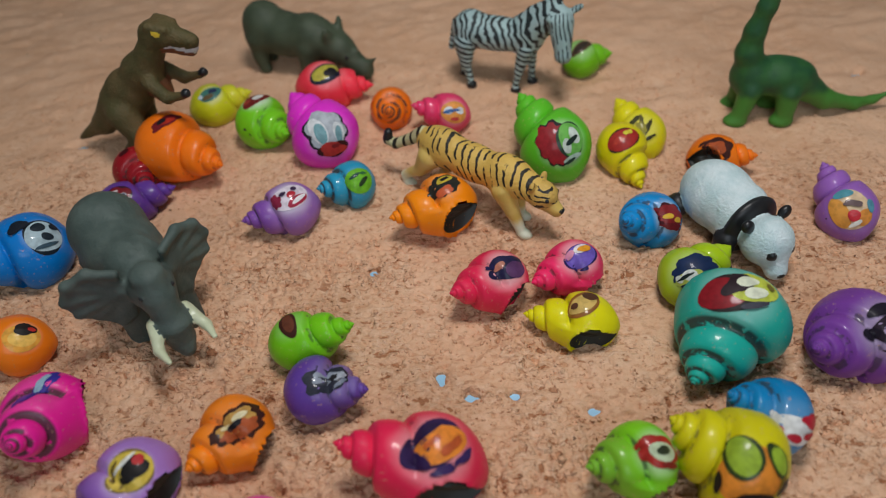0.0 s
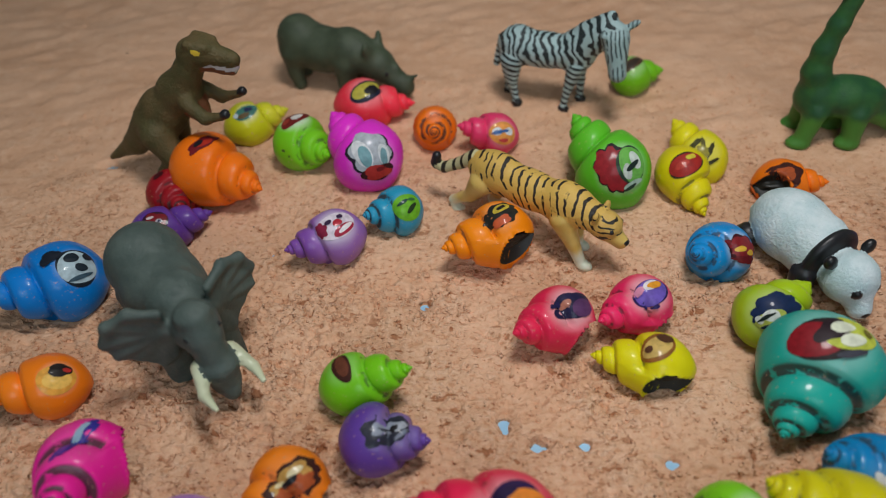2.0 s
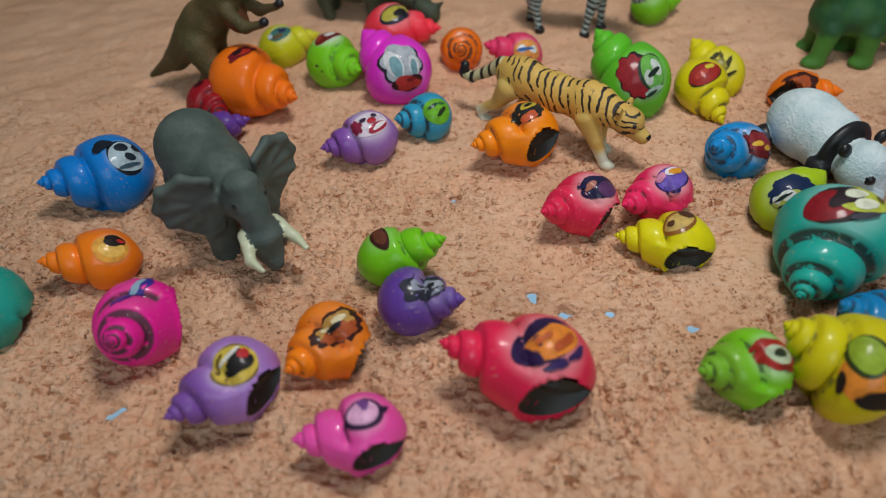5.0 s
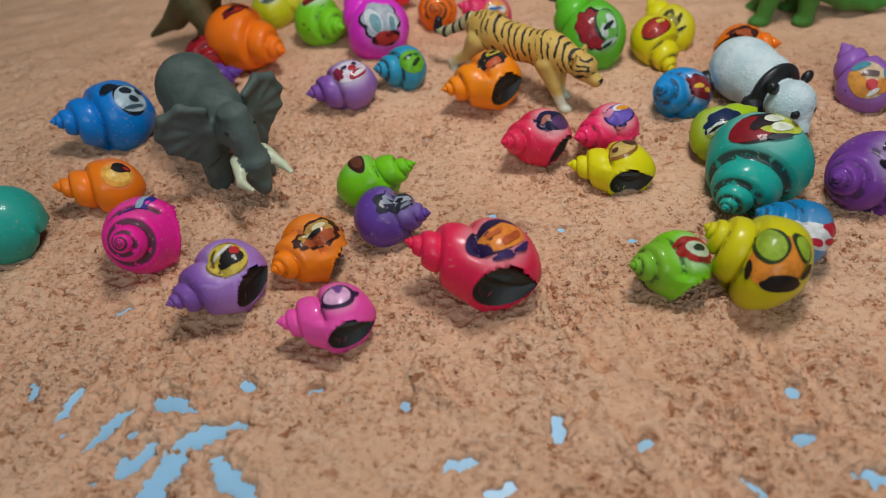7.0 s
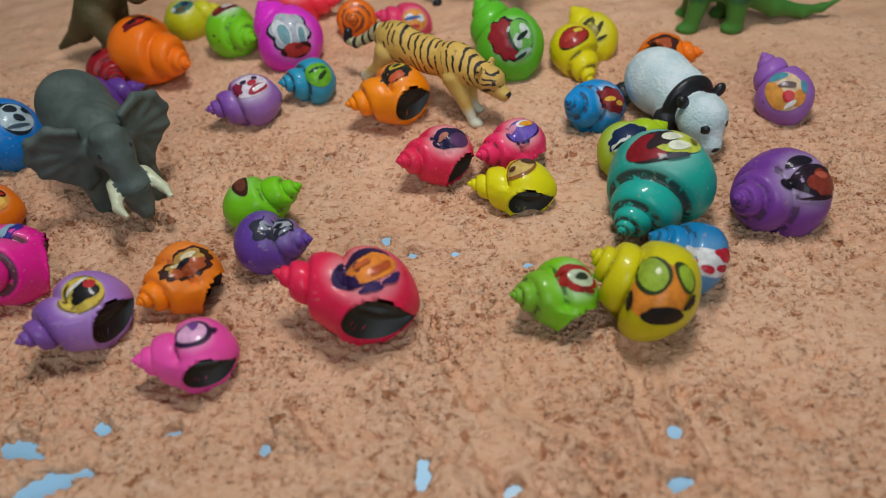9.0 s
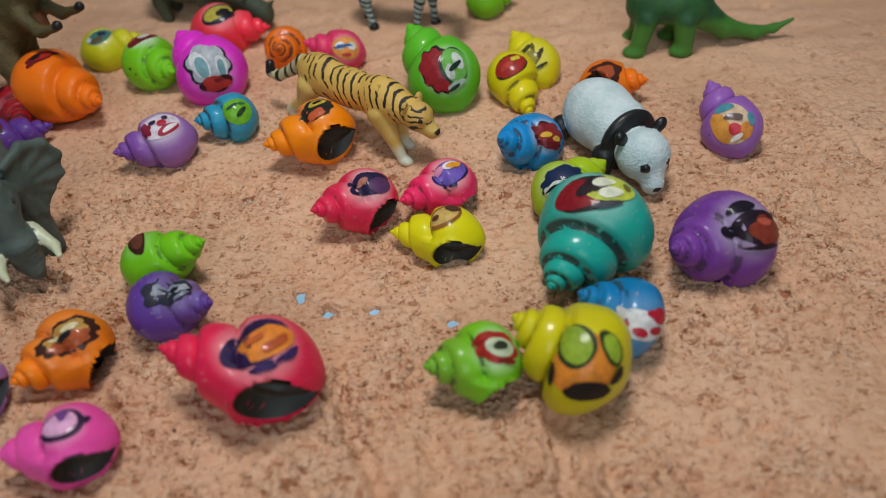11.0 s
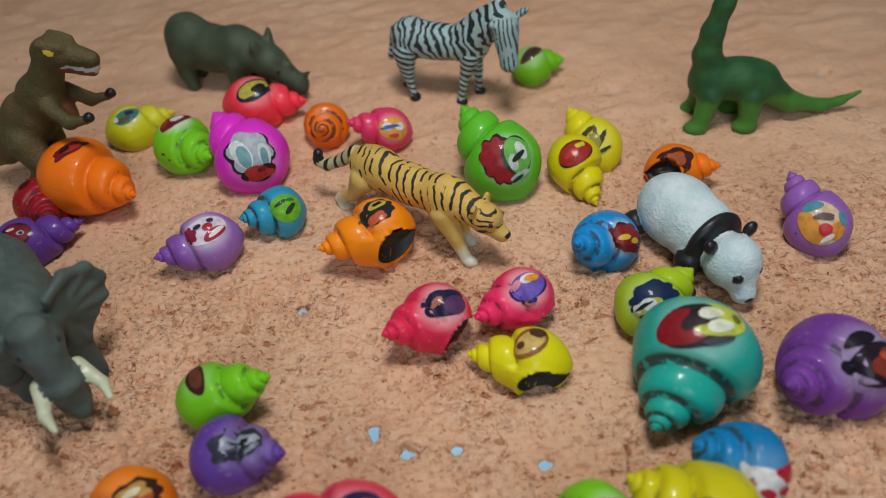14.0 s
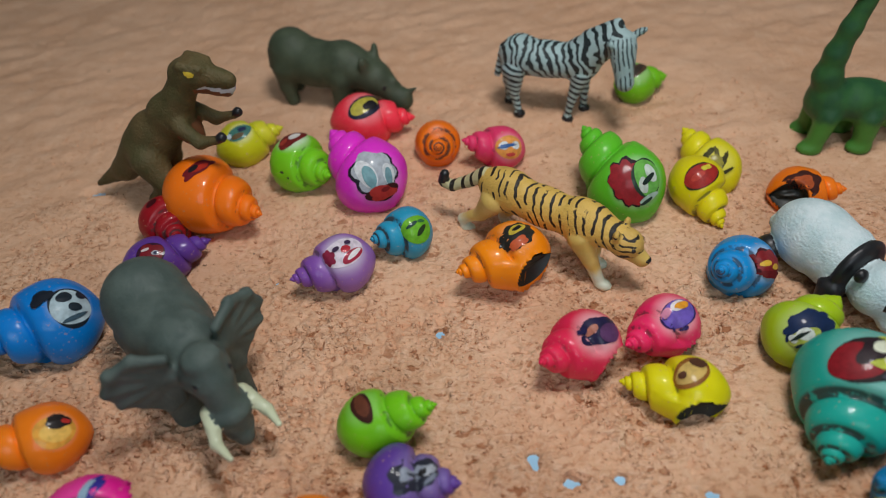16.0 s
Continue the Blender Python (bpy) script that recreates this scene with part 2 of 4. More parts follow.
def sand_height(x, y):
    x, y = np.asarray(x, float), np.asarray(y, float)
    h = 0.0009 * value_noise(x, y, 0.055, 1) + 0.0006 * value_noise(x, y, 0.021, 2)
    # soft raked hollows farther back
    far = np.clip((y - 0.19) / 0.08, 0, 1)
    h = h + far * (0.0009 * value_noise(x * 0.55 + y * 0.75, (y - x * 0.55) * 1.5, 0.013, 3) + 0.0006 * value_noise(x * 0.5 + y * 0.4, y - x * 0.4, 0.0055, 13))
    near = np.clip((0.30 - y) / 0.12, 0.25, 1)
    rough = near * np.clip(0.80 + 0.8 * value_noise(x, y, 0.030, 10), 0.35, 1.2)
    lumps = value_noise(x, y, 0.0065, 4) + 0.8 * value_noise(x, y, 0.0032, 5)
    clods = 1 - 2 * np.abs(value_noise(x * 0.75, y, 0.0024, 6)) + 0.7 * value_noise(x * 0.8, y, 0.0013, 15)
    h = h + rough * (0.00062 * lumps + 0.00075 * clods) + near * 0.0011 * value_noise(x * 0.8 + 0.3 * y, y, 0.012, 19)
    # small torn crevices, longer than wide
    torn = np.clip(value_noise(x * 0.55 + 0.15 * y, y, 0.0026, 16) + 0.5 * value_noise(x * 0.7, y, 0.0014, 17) - 0.42, 0, 0.6)
    h = h - rough * 0.0028 * torn
    wob = 0.0012 * value_noise(x, y, 0.006, 18)
    for ax, ay, bx, by, wide, deep in FURROWS:
        wide = wide * 1.5
        dx, dy = bx - ax, by - ay
        t = np.clip(((x - ax) * dx + (y - ay) * dy) / (dx * dx + dy * dy), 0, 1)
        side = ((x - ax) * dy - (y - ay) * dx) / math.hypot(dx, dy)
        d = np.hypot(x - ax - t * dx, y - ay - t * dy) + wob
        h = h - 2.0 * deep * np.exp(-(d / wide) ** 2) + 1.2 * deep * np.exp(-((d - 2.0 * wide) / wide) ** 2) * (side > 0)
    return h


def bare_depth(x, y):
    """How deep inside a bare patch (above 0), or how far outside it (below 0), in widths of the patch."""
    d = np.full_like(x, -9.0)
    wob = 0.48 * value_noise(x, y, 0.0040, 11) + 0.50 * value_noise(x, y, 0.0017, 12) + 0.25 * value_noise(x, y, 0.0009, 14)
    for bx, by, a, b, turn in BARE:
        c, s = math.cos(radians(turn)), math.sin(radians(turn))
        u, v = ((x - bx) * c + (y - by) * s) / a, ((y - by) * c - (x - bx) * s) / b
        d = np.maximum(d, 1.22 - np.hypot(u, v))
    return d + wob


def build_sand():
    xs = np.concatenate([np.linspace(-0.7, -0.21, 90)[:-1], np.arange(-0.21, -0.13, 0.001), np.arange(-0.13, 0.18, 0.00055), np.arange(0.18, 0.25, 0.001), np.linspace(0.25, 0.8, 100)[1:]])
    ys = np.concatenate([np.linspace(-0.3, 0.0, 60)[:-1], np.arange(0.0, 0.035, 0.001), np.arange(0.035, 0.22, 0.00055), np.arange(0.22, 0.42, 0.0012), np.linspace(0.42, 0.8, 120)[1:]])
    X, Y = np.meshgrid(xs, ys, indexing="ij")
    H = sand_height(X, Y)
    D = bare_depth(X, Y)
    thin = np.clip(1 + D / 2.2, 0, 1) ** 2
    H = H * (1 - 0.75 * thin) - 0.0022 * thin
    H = np.maximum(H, -0.0029)
    H = np.where(D > 0, H - 0.0035 * np.clip(D * 4, 0, 1), H)
    nx, ny = X.shape
    co = np.stack([X, Y, H], -1).reshape(-1, 3)
    i = (np.arange(nx - 1)[:, None] * ny + np.arange(ny - 1)[None, :]).ravel()
    quads = np.stack([i, i + ny, i + ny + 1, i + 1], -1)
    me = bpy.data.meshes.new("sand")
    me.vertices.add(len(co))
    me.vertices.foreach_set("co", co.astype(np.float32).ravel())
    me.loops.add(quads.size)
    me.loops.foreach_set("vertex_index", quads.astype(np.int32).ravel())
    me.polygons.add(len(quads))
    me.polygons.foreach_set("loop_start", np.arange(0, quads.size, 4, dtype=np.int32))
    me.polygons.foreach_set("use_smooth", np.ones(len(quads), dtype=bool))
    me.update(calc_edges=True)
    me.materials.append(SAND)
    return tagged(new("sand", me), "crumbly orange-brown play sand spread over a blue sheet", "sand", kind="structure")


def build_crumbs():
    """Loose clots of sand lying on the surface."""
    rng = np.random.RandomState(5)
    bm = bmesh.new()
    bmesh.ops.create_icosphere(bm, subdivisions=1, radius=1.0)
    unit = np.array([v.co[:] for v in bm.verts])
    tri = np.array([[v.index for v in f.verts] for f in bm.faces])
    bm.free()
    x, y = rng.uniform(-0.16, 0.21, 90000), rng.uniform(0.03, 0.34, 90000)
    keep = (0.5 + 0.5 * value_noise(x, y, 0.03, 10) > rng.rand(90000) * 0.8) & (rng.rand(90000) > (y - 0.13) * 4.5) & (bare_depth(x, y) < -1.0)
    x, y = x[keep][:32000], y[keep][:32000]
    r = 0.00022 + 0.00048 * rng.rand(len(x)) ** 2.2
    at = np.stack([x, y, sand_height(x, y) + r * 0.15], -1)
    s = r[:, None, None] * (1 + 0.35 * rng.randn(len(x), len(unit), 1)) * rng.uniform(0.6, 1.3, (len(x), 1, 3))
    V = (unit[None] * s + at[:, None]).reshape(-1, 3)
    F = (tri[None] + (np.arange(len(x)) * len(unit))[:, None, None]).reshape(-1, 3)
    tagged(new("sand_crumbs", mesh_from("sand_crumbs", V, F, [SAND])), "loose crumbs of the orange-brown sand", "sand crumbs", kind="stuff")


build_sand()
build_crumbs()


# ---- toy figures: one smooth mesh each, from blended round forms ----
def rod(p, q, a, b, mat=0):
    return ("rod", np.array(p, float), np.array(q, float), a, b, mat)


def egg(c, r, mat=0, turn=(0, 0, 0)):
    m = np.array(Euler([radians(t) for t in turn]).to_matrix())
    return ("egg", np.array(c, float), np.array(r, float), m, None, mat)


def fin(a, b, c, thick, mat=0):
    """A thin three-cornered flap."""
    return ("fin", np.array(a, float), np.array(b, float), thick, np.array(c, float), mat)


def fin_distance(P, a, b, c, thick):
    n = np.cross(b - a, a - c)
    n = n / np.linalg.norm(n)
    inside = np.ones(P.shape[:-1], bool)
    edge = np.full(P.shape[:-1], 9.0)
    for p, q in ((a, b), (b, c), (c, a)):
        d = q - p
        inside &= ((P - p) @ np.cross(d, n)) >= 0
        t = np.clip(((P - p) @ d) / (d @ d), 0, 1)
        edge = np.minimum(edge, np.linalg.norm(P - p - t[..., None] * d, axis=-1))
    return np.where(inside, np.abs((P - a) @ n), edge) - thick


def form_distance(P, f):
    if f[0] == "fin":
        return fin_distance(P, f[1], f[2], f[4], f[3])
    if f[0] == "rod":
        _, p, q, a, b, _ = f
        d = q - p
        t = np.clip(((P - p) @ d) / max(d @ d, 1e-12), 0, 1)
        return np.linalg.norm(P - p - t[..., None] * d, axis=-1) - (a + (b - a) * t)
    _, c, r, m, _, _ = f
    L = (P - c) @ m
    k0, k1 = np.linalg.norm(L / r, axis=-1), np.linalg.norm(L / (r * r), axis=-1)
    return k0 * (k0 - 1) / np.maximum(k1, 1e-9)


def blended(P, forms, k):
    best = None
    for f in forms:
        d = form_distance(P, f)
        if best is None:
            best = d
        else:
            kk = k if f[5] == 0 else k * 0.35
            h = np.clip(0.5 + 0.5 * (best - d) / kk, 0, 1)
            best = best * (1 - h) + d * h - kk * h * (1 - h)
    return best


def skin_of(forms, h, k):
    """A mesh of the blended forms' surface, by surface nets on a grid of step h."""
    lo, hi = np.full(3, 9.0), np.full(3, -9.0)
    for f in forms:
        if f[0] == "fin":
            for p in (f[1], f[2], f[4]):
                lo, hi = np.minimum(lo, p - f[3]), np.maximum(hi, p + f[3])
            continue
        pts = (f[1] - f[3], f[1] + f[3], f[2] - f[4], f[2] + f[4]) if f[0] == "rod" else (f[1] - max(f[2]), f[1] + max(f[2]))
        for p in pts:
            lo, hi = np.minimum(lo, p), np.maximum(hi, p)
    lo, hi = lo - 3 * h, hi + 3 * h
    n = np.ceil((hi - lo) / h).astype(int) + 1
    G = np.stack(np.meshgrid(*[lo[a] + h * np.arange(n[a]) for a in range(3)], indexing="ij"), -1)
    F = blended(G, forms, k)
    S = F < 0
    shape = tuple(n - 1)
    acc, cnt = np.zeros(shape + (3,)), np.zeros(shape)
    sl = lambda o: tuple(slice(o[a], o[a] + shape[a]) for a in range(3))
    for axis in range(3):
        for da, db in ((0, 0), (0, 1), (1, 0), (1, 1)):
            o0 = [0, 0, 0]
            o0[(axis + 1) % 3], o0[(axis + 2) % 3] = da, db
            o1 = list(o0)
            o1[axis] = 1
            f0, f1 = F[sl(o0)], F[sl(o1)]
            cross = (f0 < 0) != (f1 < 0)
            t = np.where(cross, f0 / np.where(cross, f0 - f1, 1), 0)
            p = G[sl(o0)].copy()
            p[..., axis] += t * h
            acc += p * cross[..., None]
            cnt += cross
    live = cnt > 0
    ids = np.full(shape, -1)
    ids[live] = np.arange(live.sum())
    verts = acc[live] / cnt[live][:, None]
    faces = []
    for axis in range(3):
        b, c = (axis + 1) % 3, (axis + 2) % 3
        i0 = [slice(1, shape[a]) for a in range(3)]
        i0[axis] = slice(0, shape[axis])
        i1 = list(i0)
        i1[axis] = slice(1, shape[axis] + 1)
        s0, s1 = S[tuple(i0)], S[tuple(i1)]
        at = np.argwhere(s0 != s1)
        flip = s0[tuple(at.T)]
        at = at + np.array([0 if a == axis else 1 for a in range(3)])
        q = []
        for db, dc in ((1, 1), (0, 1), (0, 0), (1, 0)):
            w = at.copy()
            w[:, b] -= db
            w[:, c] -= dc
            q.append(ids[tuple(w.T)])
        q = np.stack(q, -1)
        q[~flip] = q[~flip][:, ::-1]
        faces.append(q)
    return verts, np.concatenate(faces)


def figure(name, forms, mats, m, label, category, h=0.0008, k=0.003, ripple=0.0, size=1.0):
    verts, faces = skin_of(forms, h, k)
    mid = verts[faces].mean(1)
    D = np.stack([form_distance(mid, f) for f in forms], -1)
    index = np.array([f[5] for f in forms])[D.argmin(1)]
    if ripple:
        mod = np.array([noise.noise(Vector(v) * 330) for v in verts])
        verts = verts + ripple * mod[:, None] * np.array([0.3, 0.3, 0.6])
    ob = new(name, mesh_from(name, verts * size, faces, mats, index))
    ob.matrix_world = m
    return tagged(ob, label, category, "toy animals on the sand")


def on_sand(x, y, turn, sink=0.001):
    return pose(x, y, float(sand_height(x, y)) - sink, 0, 0, turn)


def rubber(name, a, b, rough=0.55, bump=0.0004, belly=None):
    """Matt painted plastic in two tones; belly: colour and the height below which it begins."""
    k = Mat(name, rough=rough, spec=0.4)
    c = k.mix(k.step(k.noise(140, 5), 0.32, 0.68), a, b)
    if belly:
        z = k.math("MULTIPLY_ADD", k.noise(160, 3), 0.006, k.xyz()[2])
        c = k.mix(k.step(z, belly[1] + 0.004, belly[1]), c, belly[0])
    k.colour(c)
    k.bump(k.noise(1100, 4), bump, 0.5)
    return k.m


def stripes(name, light, dark, axis, period, width, wobble, rough=0.4, breaks=0.0, fade=None):
    """Hand-painted stripes across one axis of the toy."""
    k = Mat(name, rough=rough, spec=0.45)
    p = k.xyz()
    warp = k.math("SUBTRACT", k.noise(70, 3), 0.5)
    lean = k.math("MULTIPLY", p[2] if axis != 2 else p[0], 0.25)
    s = k.math("ADD", k.math("MULTIPLY_ADD", warp, wobble, p[axis]), lean)
    wave = k.math("SINE", k.math("MULTIPLY", s, 2 * math.pi / period))
    f = k.step(wave, width, width + 0.22)
    if breaks:
        f = k.math("MULTIPLY", f, k.step(k.noise(210, 2), breaks, breaks + 0.05))
    base = k.mix(k.step(k.noise(60, 3), 0.35, 0.7), light, tuple(c * 0.85 for c in light))
    if fade:
        base = k.mix(k.step(p[2], fade[1] + 0.004, fade[1] - 0.003), base, fade[0])
        f = k.math("MULTIPLY", f, k.step(p[2], fade[1] - 0.004, fade[1] + 0.002))
    k.colour(k.mix(f, base, dark))
    k.bump(k.noise(620, 4, 0.6, 1.5), 0.0009, 0.6)
    return k.m


BLACK = plain_material("black_paint", (0.012, 0.012, 0.014), 0.4, 0.3, 90)
CREAM = plain_material("cream_paint", (0.62, 0.66, 0.45), 0.35, 0.08, 90)
PALE = plain_material("pale_paint", (0.66, 0.70, 0.52), 0.4, 0.1, 120)
AMBER = plain_material("yellow_eye_paint", (0.75, 0.55, 0.05), 0.3, 0.1, 90)
MOUTH = plain_material("grey_tooth_paint", (0.55, 0.58, 0.60), 0.35, 0.1, 90)


def build_elephant():
    skin = rubber("grey_rubber", (0.060, 0.086, 0.076), (0.090, 0.120, 0.106), 0.6)
    F = [egg((-0.005, 0, 0.0260), (0.020, 0.0138, 0.0138)), egg((-0.0165, 0, 0.0292), (0.0132, 0.0136, 0.0140)),
         egg((0.008, 0, 0.028), (0.012, 0.0115, 0.012)), rod((0.010, 0, 0.028), (0.022, 0, 0.030), 0.0085, 0.0076),
         egg((0.0245, 0, 0.0310), (0.0076, 0.0064, 0.0084)), rod((-0.020, 0, 0.0365), (0.012, 0, 0.0375), 0.0016, 0.0018), egg((0.024, 0, 0.0375), (0.005, 0.0055, 0.003)),
         rod((0.028, 0, 0.029), (0.0322, 0, 0.020), 0.0056, 0.0045), rod((0.0322, 0, 0.020), (0.0328, 0, 0.012), 0.0045, 0.0035),
         rod((0.0328, 0, 0.012), (0.0355, 0, 0.0095), 0.0037, 0.0030)]
    for s in (-1, 1):
        F += [rod((0.012, s * 0.0075, 0.022), (0.014 + s * 0.003, s * 0.0080, 0.003), 0.0062, 0.0050),
              rod((-0.016, s * 0.0075, 0.020), (-0.017 - s * 0.003, s * 0.0080, 0.003), 0.0066, 0.0050),
              rod((0.0300, s * 0.0058, 0.0215), (0.0375, s * 0.0085, 0.0172), 0.0020, 0.0018, 1),
              rod((0.0375, s * 0.0085, 0.0172), (0.0455, s * 0.0080, 0.0185), 0.0018, 0.0009, 1),
              egg((0.0290, s * 0.0058, 0.0330), (0.0007, 0.0006, 0.0006), 2)]
        # a wide cupped ear, folded over at its upper rim
        rim = [(0.0190, 0.0080, 0.0425), (0.0150, 0.0150, 0.0445), (0.0125, 0.0215, 0.0415), (0.0118, 0.0242, 0.0350), (0.0128, 0.0225, 0.0285), (0.0140, 0.0175, 0.0250), (0.0165, 0.0120, 0.0195), (0.0185, 0.0080, 0.0225)]
        rim = [(px, s * py * 1.02, pz - 0.0035) for px, py, pz in rim]
        F += [fin((0.0185, s * 0.0072, 0.0305), p, q, 0.0009) for p, q in zip(rim, rim[1:])]
        F += [rod(p, q, 0.0012, 0.0012) for p, q in zip(rim[:4], rim[1:4])]
    F.append(rod((-0.0270, 0, 0.029), (-0.0300, 0.001, 0.014), 0.0016, 0.0010))
    F += [egg((0.0318 + 0.0002 * i, 0, 0.0225 - 0.0020 * i), (0.0054 - 0.00022 * i, 0.0052 - 0.00020 * i, 0.0007), 0, (0, 12, 0)) for i in range(6)]
    figure("elephant_toy", F, [skin, CREAM, BLACK], on_sand(-0.0740, 0.1742, -51), "dark grey rubber elephant toy with spread ears and cream tusks", "toy elephant", 0.00065, 0.0020, 0.0004, 0.91)


def build_tiger():
    body = stripes("tiger_paint", (0.72, 0.46, 0.10), (0.018, 0.014, 0.010), 0, 0.0030, 0.45, 0.0095, 0.45, 0.43, ((0.76, 0.56, 0.20), 0.0135))
    tail = stripes("tiger_tail_paint", (0.60, 0.55, 0.30), (0.018, 0.014, 0.010), 0, 0.0042, 0.30, 0.004)
    face = stripes("tiger_face_paint", (0.66, 0.42, 0.10), (0.018, 0.014, 0.010), 2, 0.0022, 0.30, 0.012, 0.42, 0.40)
    legs = rubber("tiger_leg_paint", (0.62, 0.42, 0.10), (0.68, 0.50, 0.16), 0.4, 0.0002, ((0.66, 0.70, 0.55), 0.008))
    F = [egg((-0.014, 0, 0.0258), (0.0132, 0.0080, 0.0094)), egg((0.002, 0, 0.0246), (0.017, 0.0077, 0.0086)),
         egg((0.0185, 0, 0.0248), (0.0120, 0.0080, 0.0098)), rod((0.024, 0, 0.0255), (0.033, 0, 0.0235), 0.0066, 0.0056),
         egg((0.0358, 0, 0.0228), (0.0066, 0.0060, 0.0060), 2), rod((0.0380, 0, 0.0206), (0.0428, 0, 0.0180), 0.0042, 0.0030, 3),
         egg((0.0452, 0, 0.0187), (0.0011, 0.0016, 0.0011), 4)]
    for s in (-1, 1):
        step = 0.0045 * s
        F += [rod((0.0200, s * 0.0046, 0.021), (0.0235 - step * 0.3, s * 0.0048, 0.0125), 0.0052, 0.0032, 3),
              rod((0.0235 - step * 0.3, s * 0.0048, 0.0125), (0.0262 - step * 0.7, s * 0.0048, 0.0040), 0.0031, 0.0023, 3),
              egg((0.0282 - step * 0.7, s * 0.0048, 0.0022), (0.0038, 0.0026, 0.0021), 3),
              rod((-0.0180, s * 0.0046, 0.022), (-0.0190 + step, s * 0.0052, 0.0130), 0.0058, 0.0032, 3),
              rod((-0.0190 + step, s * 0.0052, 0.0130), (-0.0260 + step * 1.5, s * 0.0052, 0.0060), 0.0029, 0.0021, 3),
              rod((-0.0260 + step * 1.5, s * 0.0052, 0.0060), (-0.0250 + step * 1.5, s * 0.0052, 0.0030), 0.0021, 0.0021, 3),
              egg((-0.0235 + step * 1.5, s * 0.0052, 0.0022), (0.0036, 0.0025, 0.0021), 3),
              egg((0.0335, s * 0.0045, 0.0283), (0.0012, 0.0020, 0.0023), 2), egg((0.0404, s * 0.0040, 0.0242), (0.0008, 0.0008, 0.0008), 4)]
    F += [rod((-0.0250, 0, 0.0290), (-0.0320, -0.001, 0.0235), 0.0034, 0.0026, 1), rod((-0.0320, -0.001, 0.0235), (-0.0390, -0.003, 0.0195), 0.0026, 0.0024, 1),
          rod((-0.0390, -0.003, 0.0195), (-0.0425, -0.004, 0.0205), 0.0024, 0.0022, 1), rod((-0.0428, -0.004, 0.0215), (-0.0420, -0.004, 0.0250), 0.0022, 0.0020, 4)]
    figure("tiger_toy", F, [body, tail, face, legs, BLACK], on_sand(0.038, 0.221, -38), "yellow plastic tiger toy with painted black stripes", "toy tiger", 0.00065, 0.0022, 0.0, 0.87)


def build_panda():
    fur = rubber("white_flock_paint", (0.50, 0.65, 0.67), (0.70, 0.80, 0.82), 0.85, 0.0016)
    F = [egg((-0.0120, 0, 0.0180), (0.0185, 0.0148, 0.0152)), egg((0, 0, 0.0178), (0.0135, 0.0136, 0.0140)),
         egg((0.0078, 0, 0.0168), (0.0046, 0.0138, 0.0144), 1), egg((0.0188, -0.0008, 0.0170), (0.0108, 0.0110, 0.0106)),
         rod((0.0250, -0.0014, 0.0125), (0.0282, -0.0020, 0.0092), 0.0060, 0.0048), egg((0.0318, -0.0026, 0.0092), (0.0016, 0.0022, 0.0014), 1),
         egg((-0.0295, 0, 0.0130), (0.0036, 0.0040, 0.0040))]
    for s in (-1, 1):
        F += [rod((0.0075, s * 0.0115, 0.0130), (0.0100, s * 0.0148, 0.0032), 0.0050, 0.0042, 1), egg((0.0128, s * 0.0150, 0.0026), (0.0050, 0.0040, 0.0028), 1),
              rod((-0.0220, s * 0.0120, 0.0100), (-0.0255, s * 0.0165, 0.0050), 0.0056, 0.0050, 1), egg((-0.0240, s * 0.0175, 0.0030), (0.0056, 0.0044, 0.0032), 1),
              egg((0.0150, s * 0.0098 - 0.0006, 0.0258), (0.0022, 0.0028, 0.0034), 1, (s * -30, 0, 0)), egg((0.0262, s * 0.0048 - 0.0014, 0.0178), (0.0030, 0.0022, 0.0024), 1)]
    figure("panda_toy", F, [fur, BLACK], on_sand(0.1300, 0.1945, -66), "white and black flocked panda toy bending its head down", "toy panda", 0.0007, 0.0018, 0.0002, 0.80)


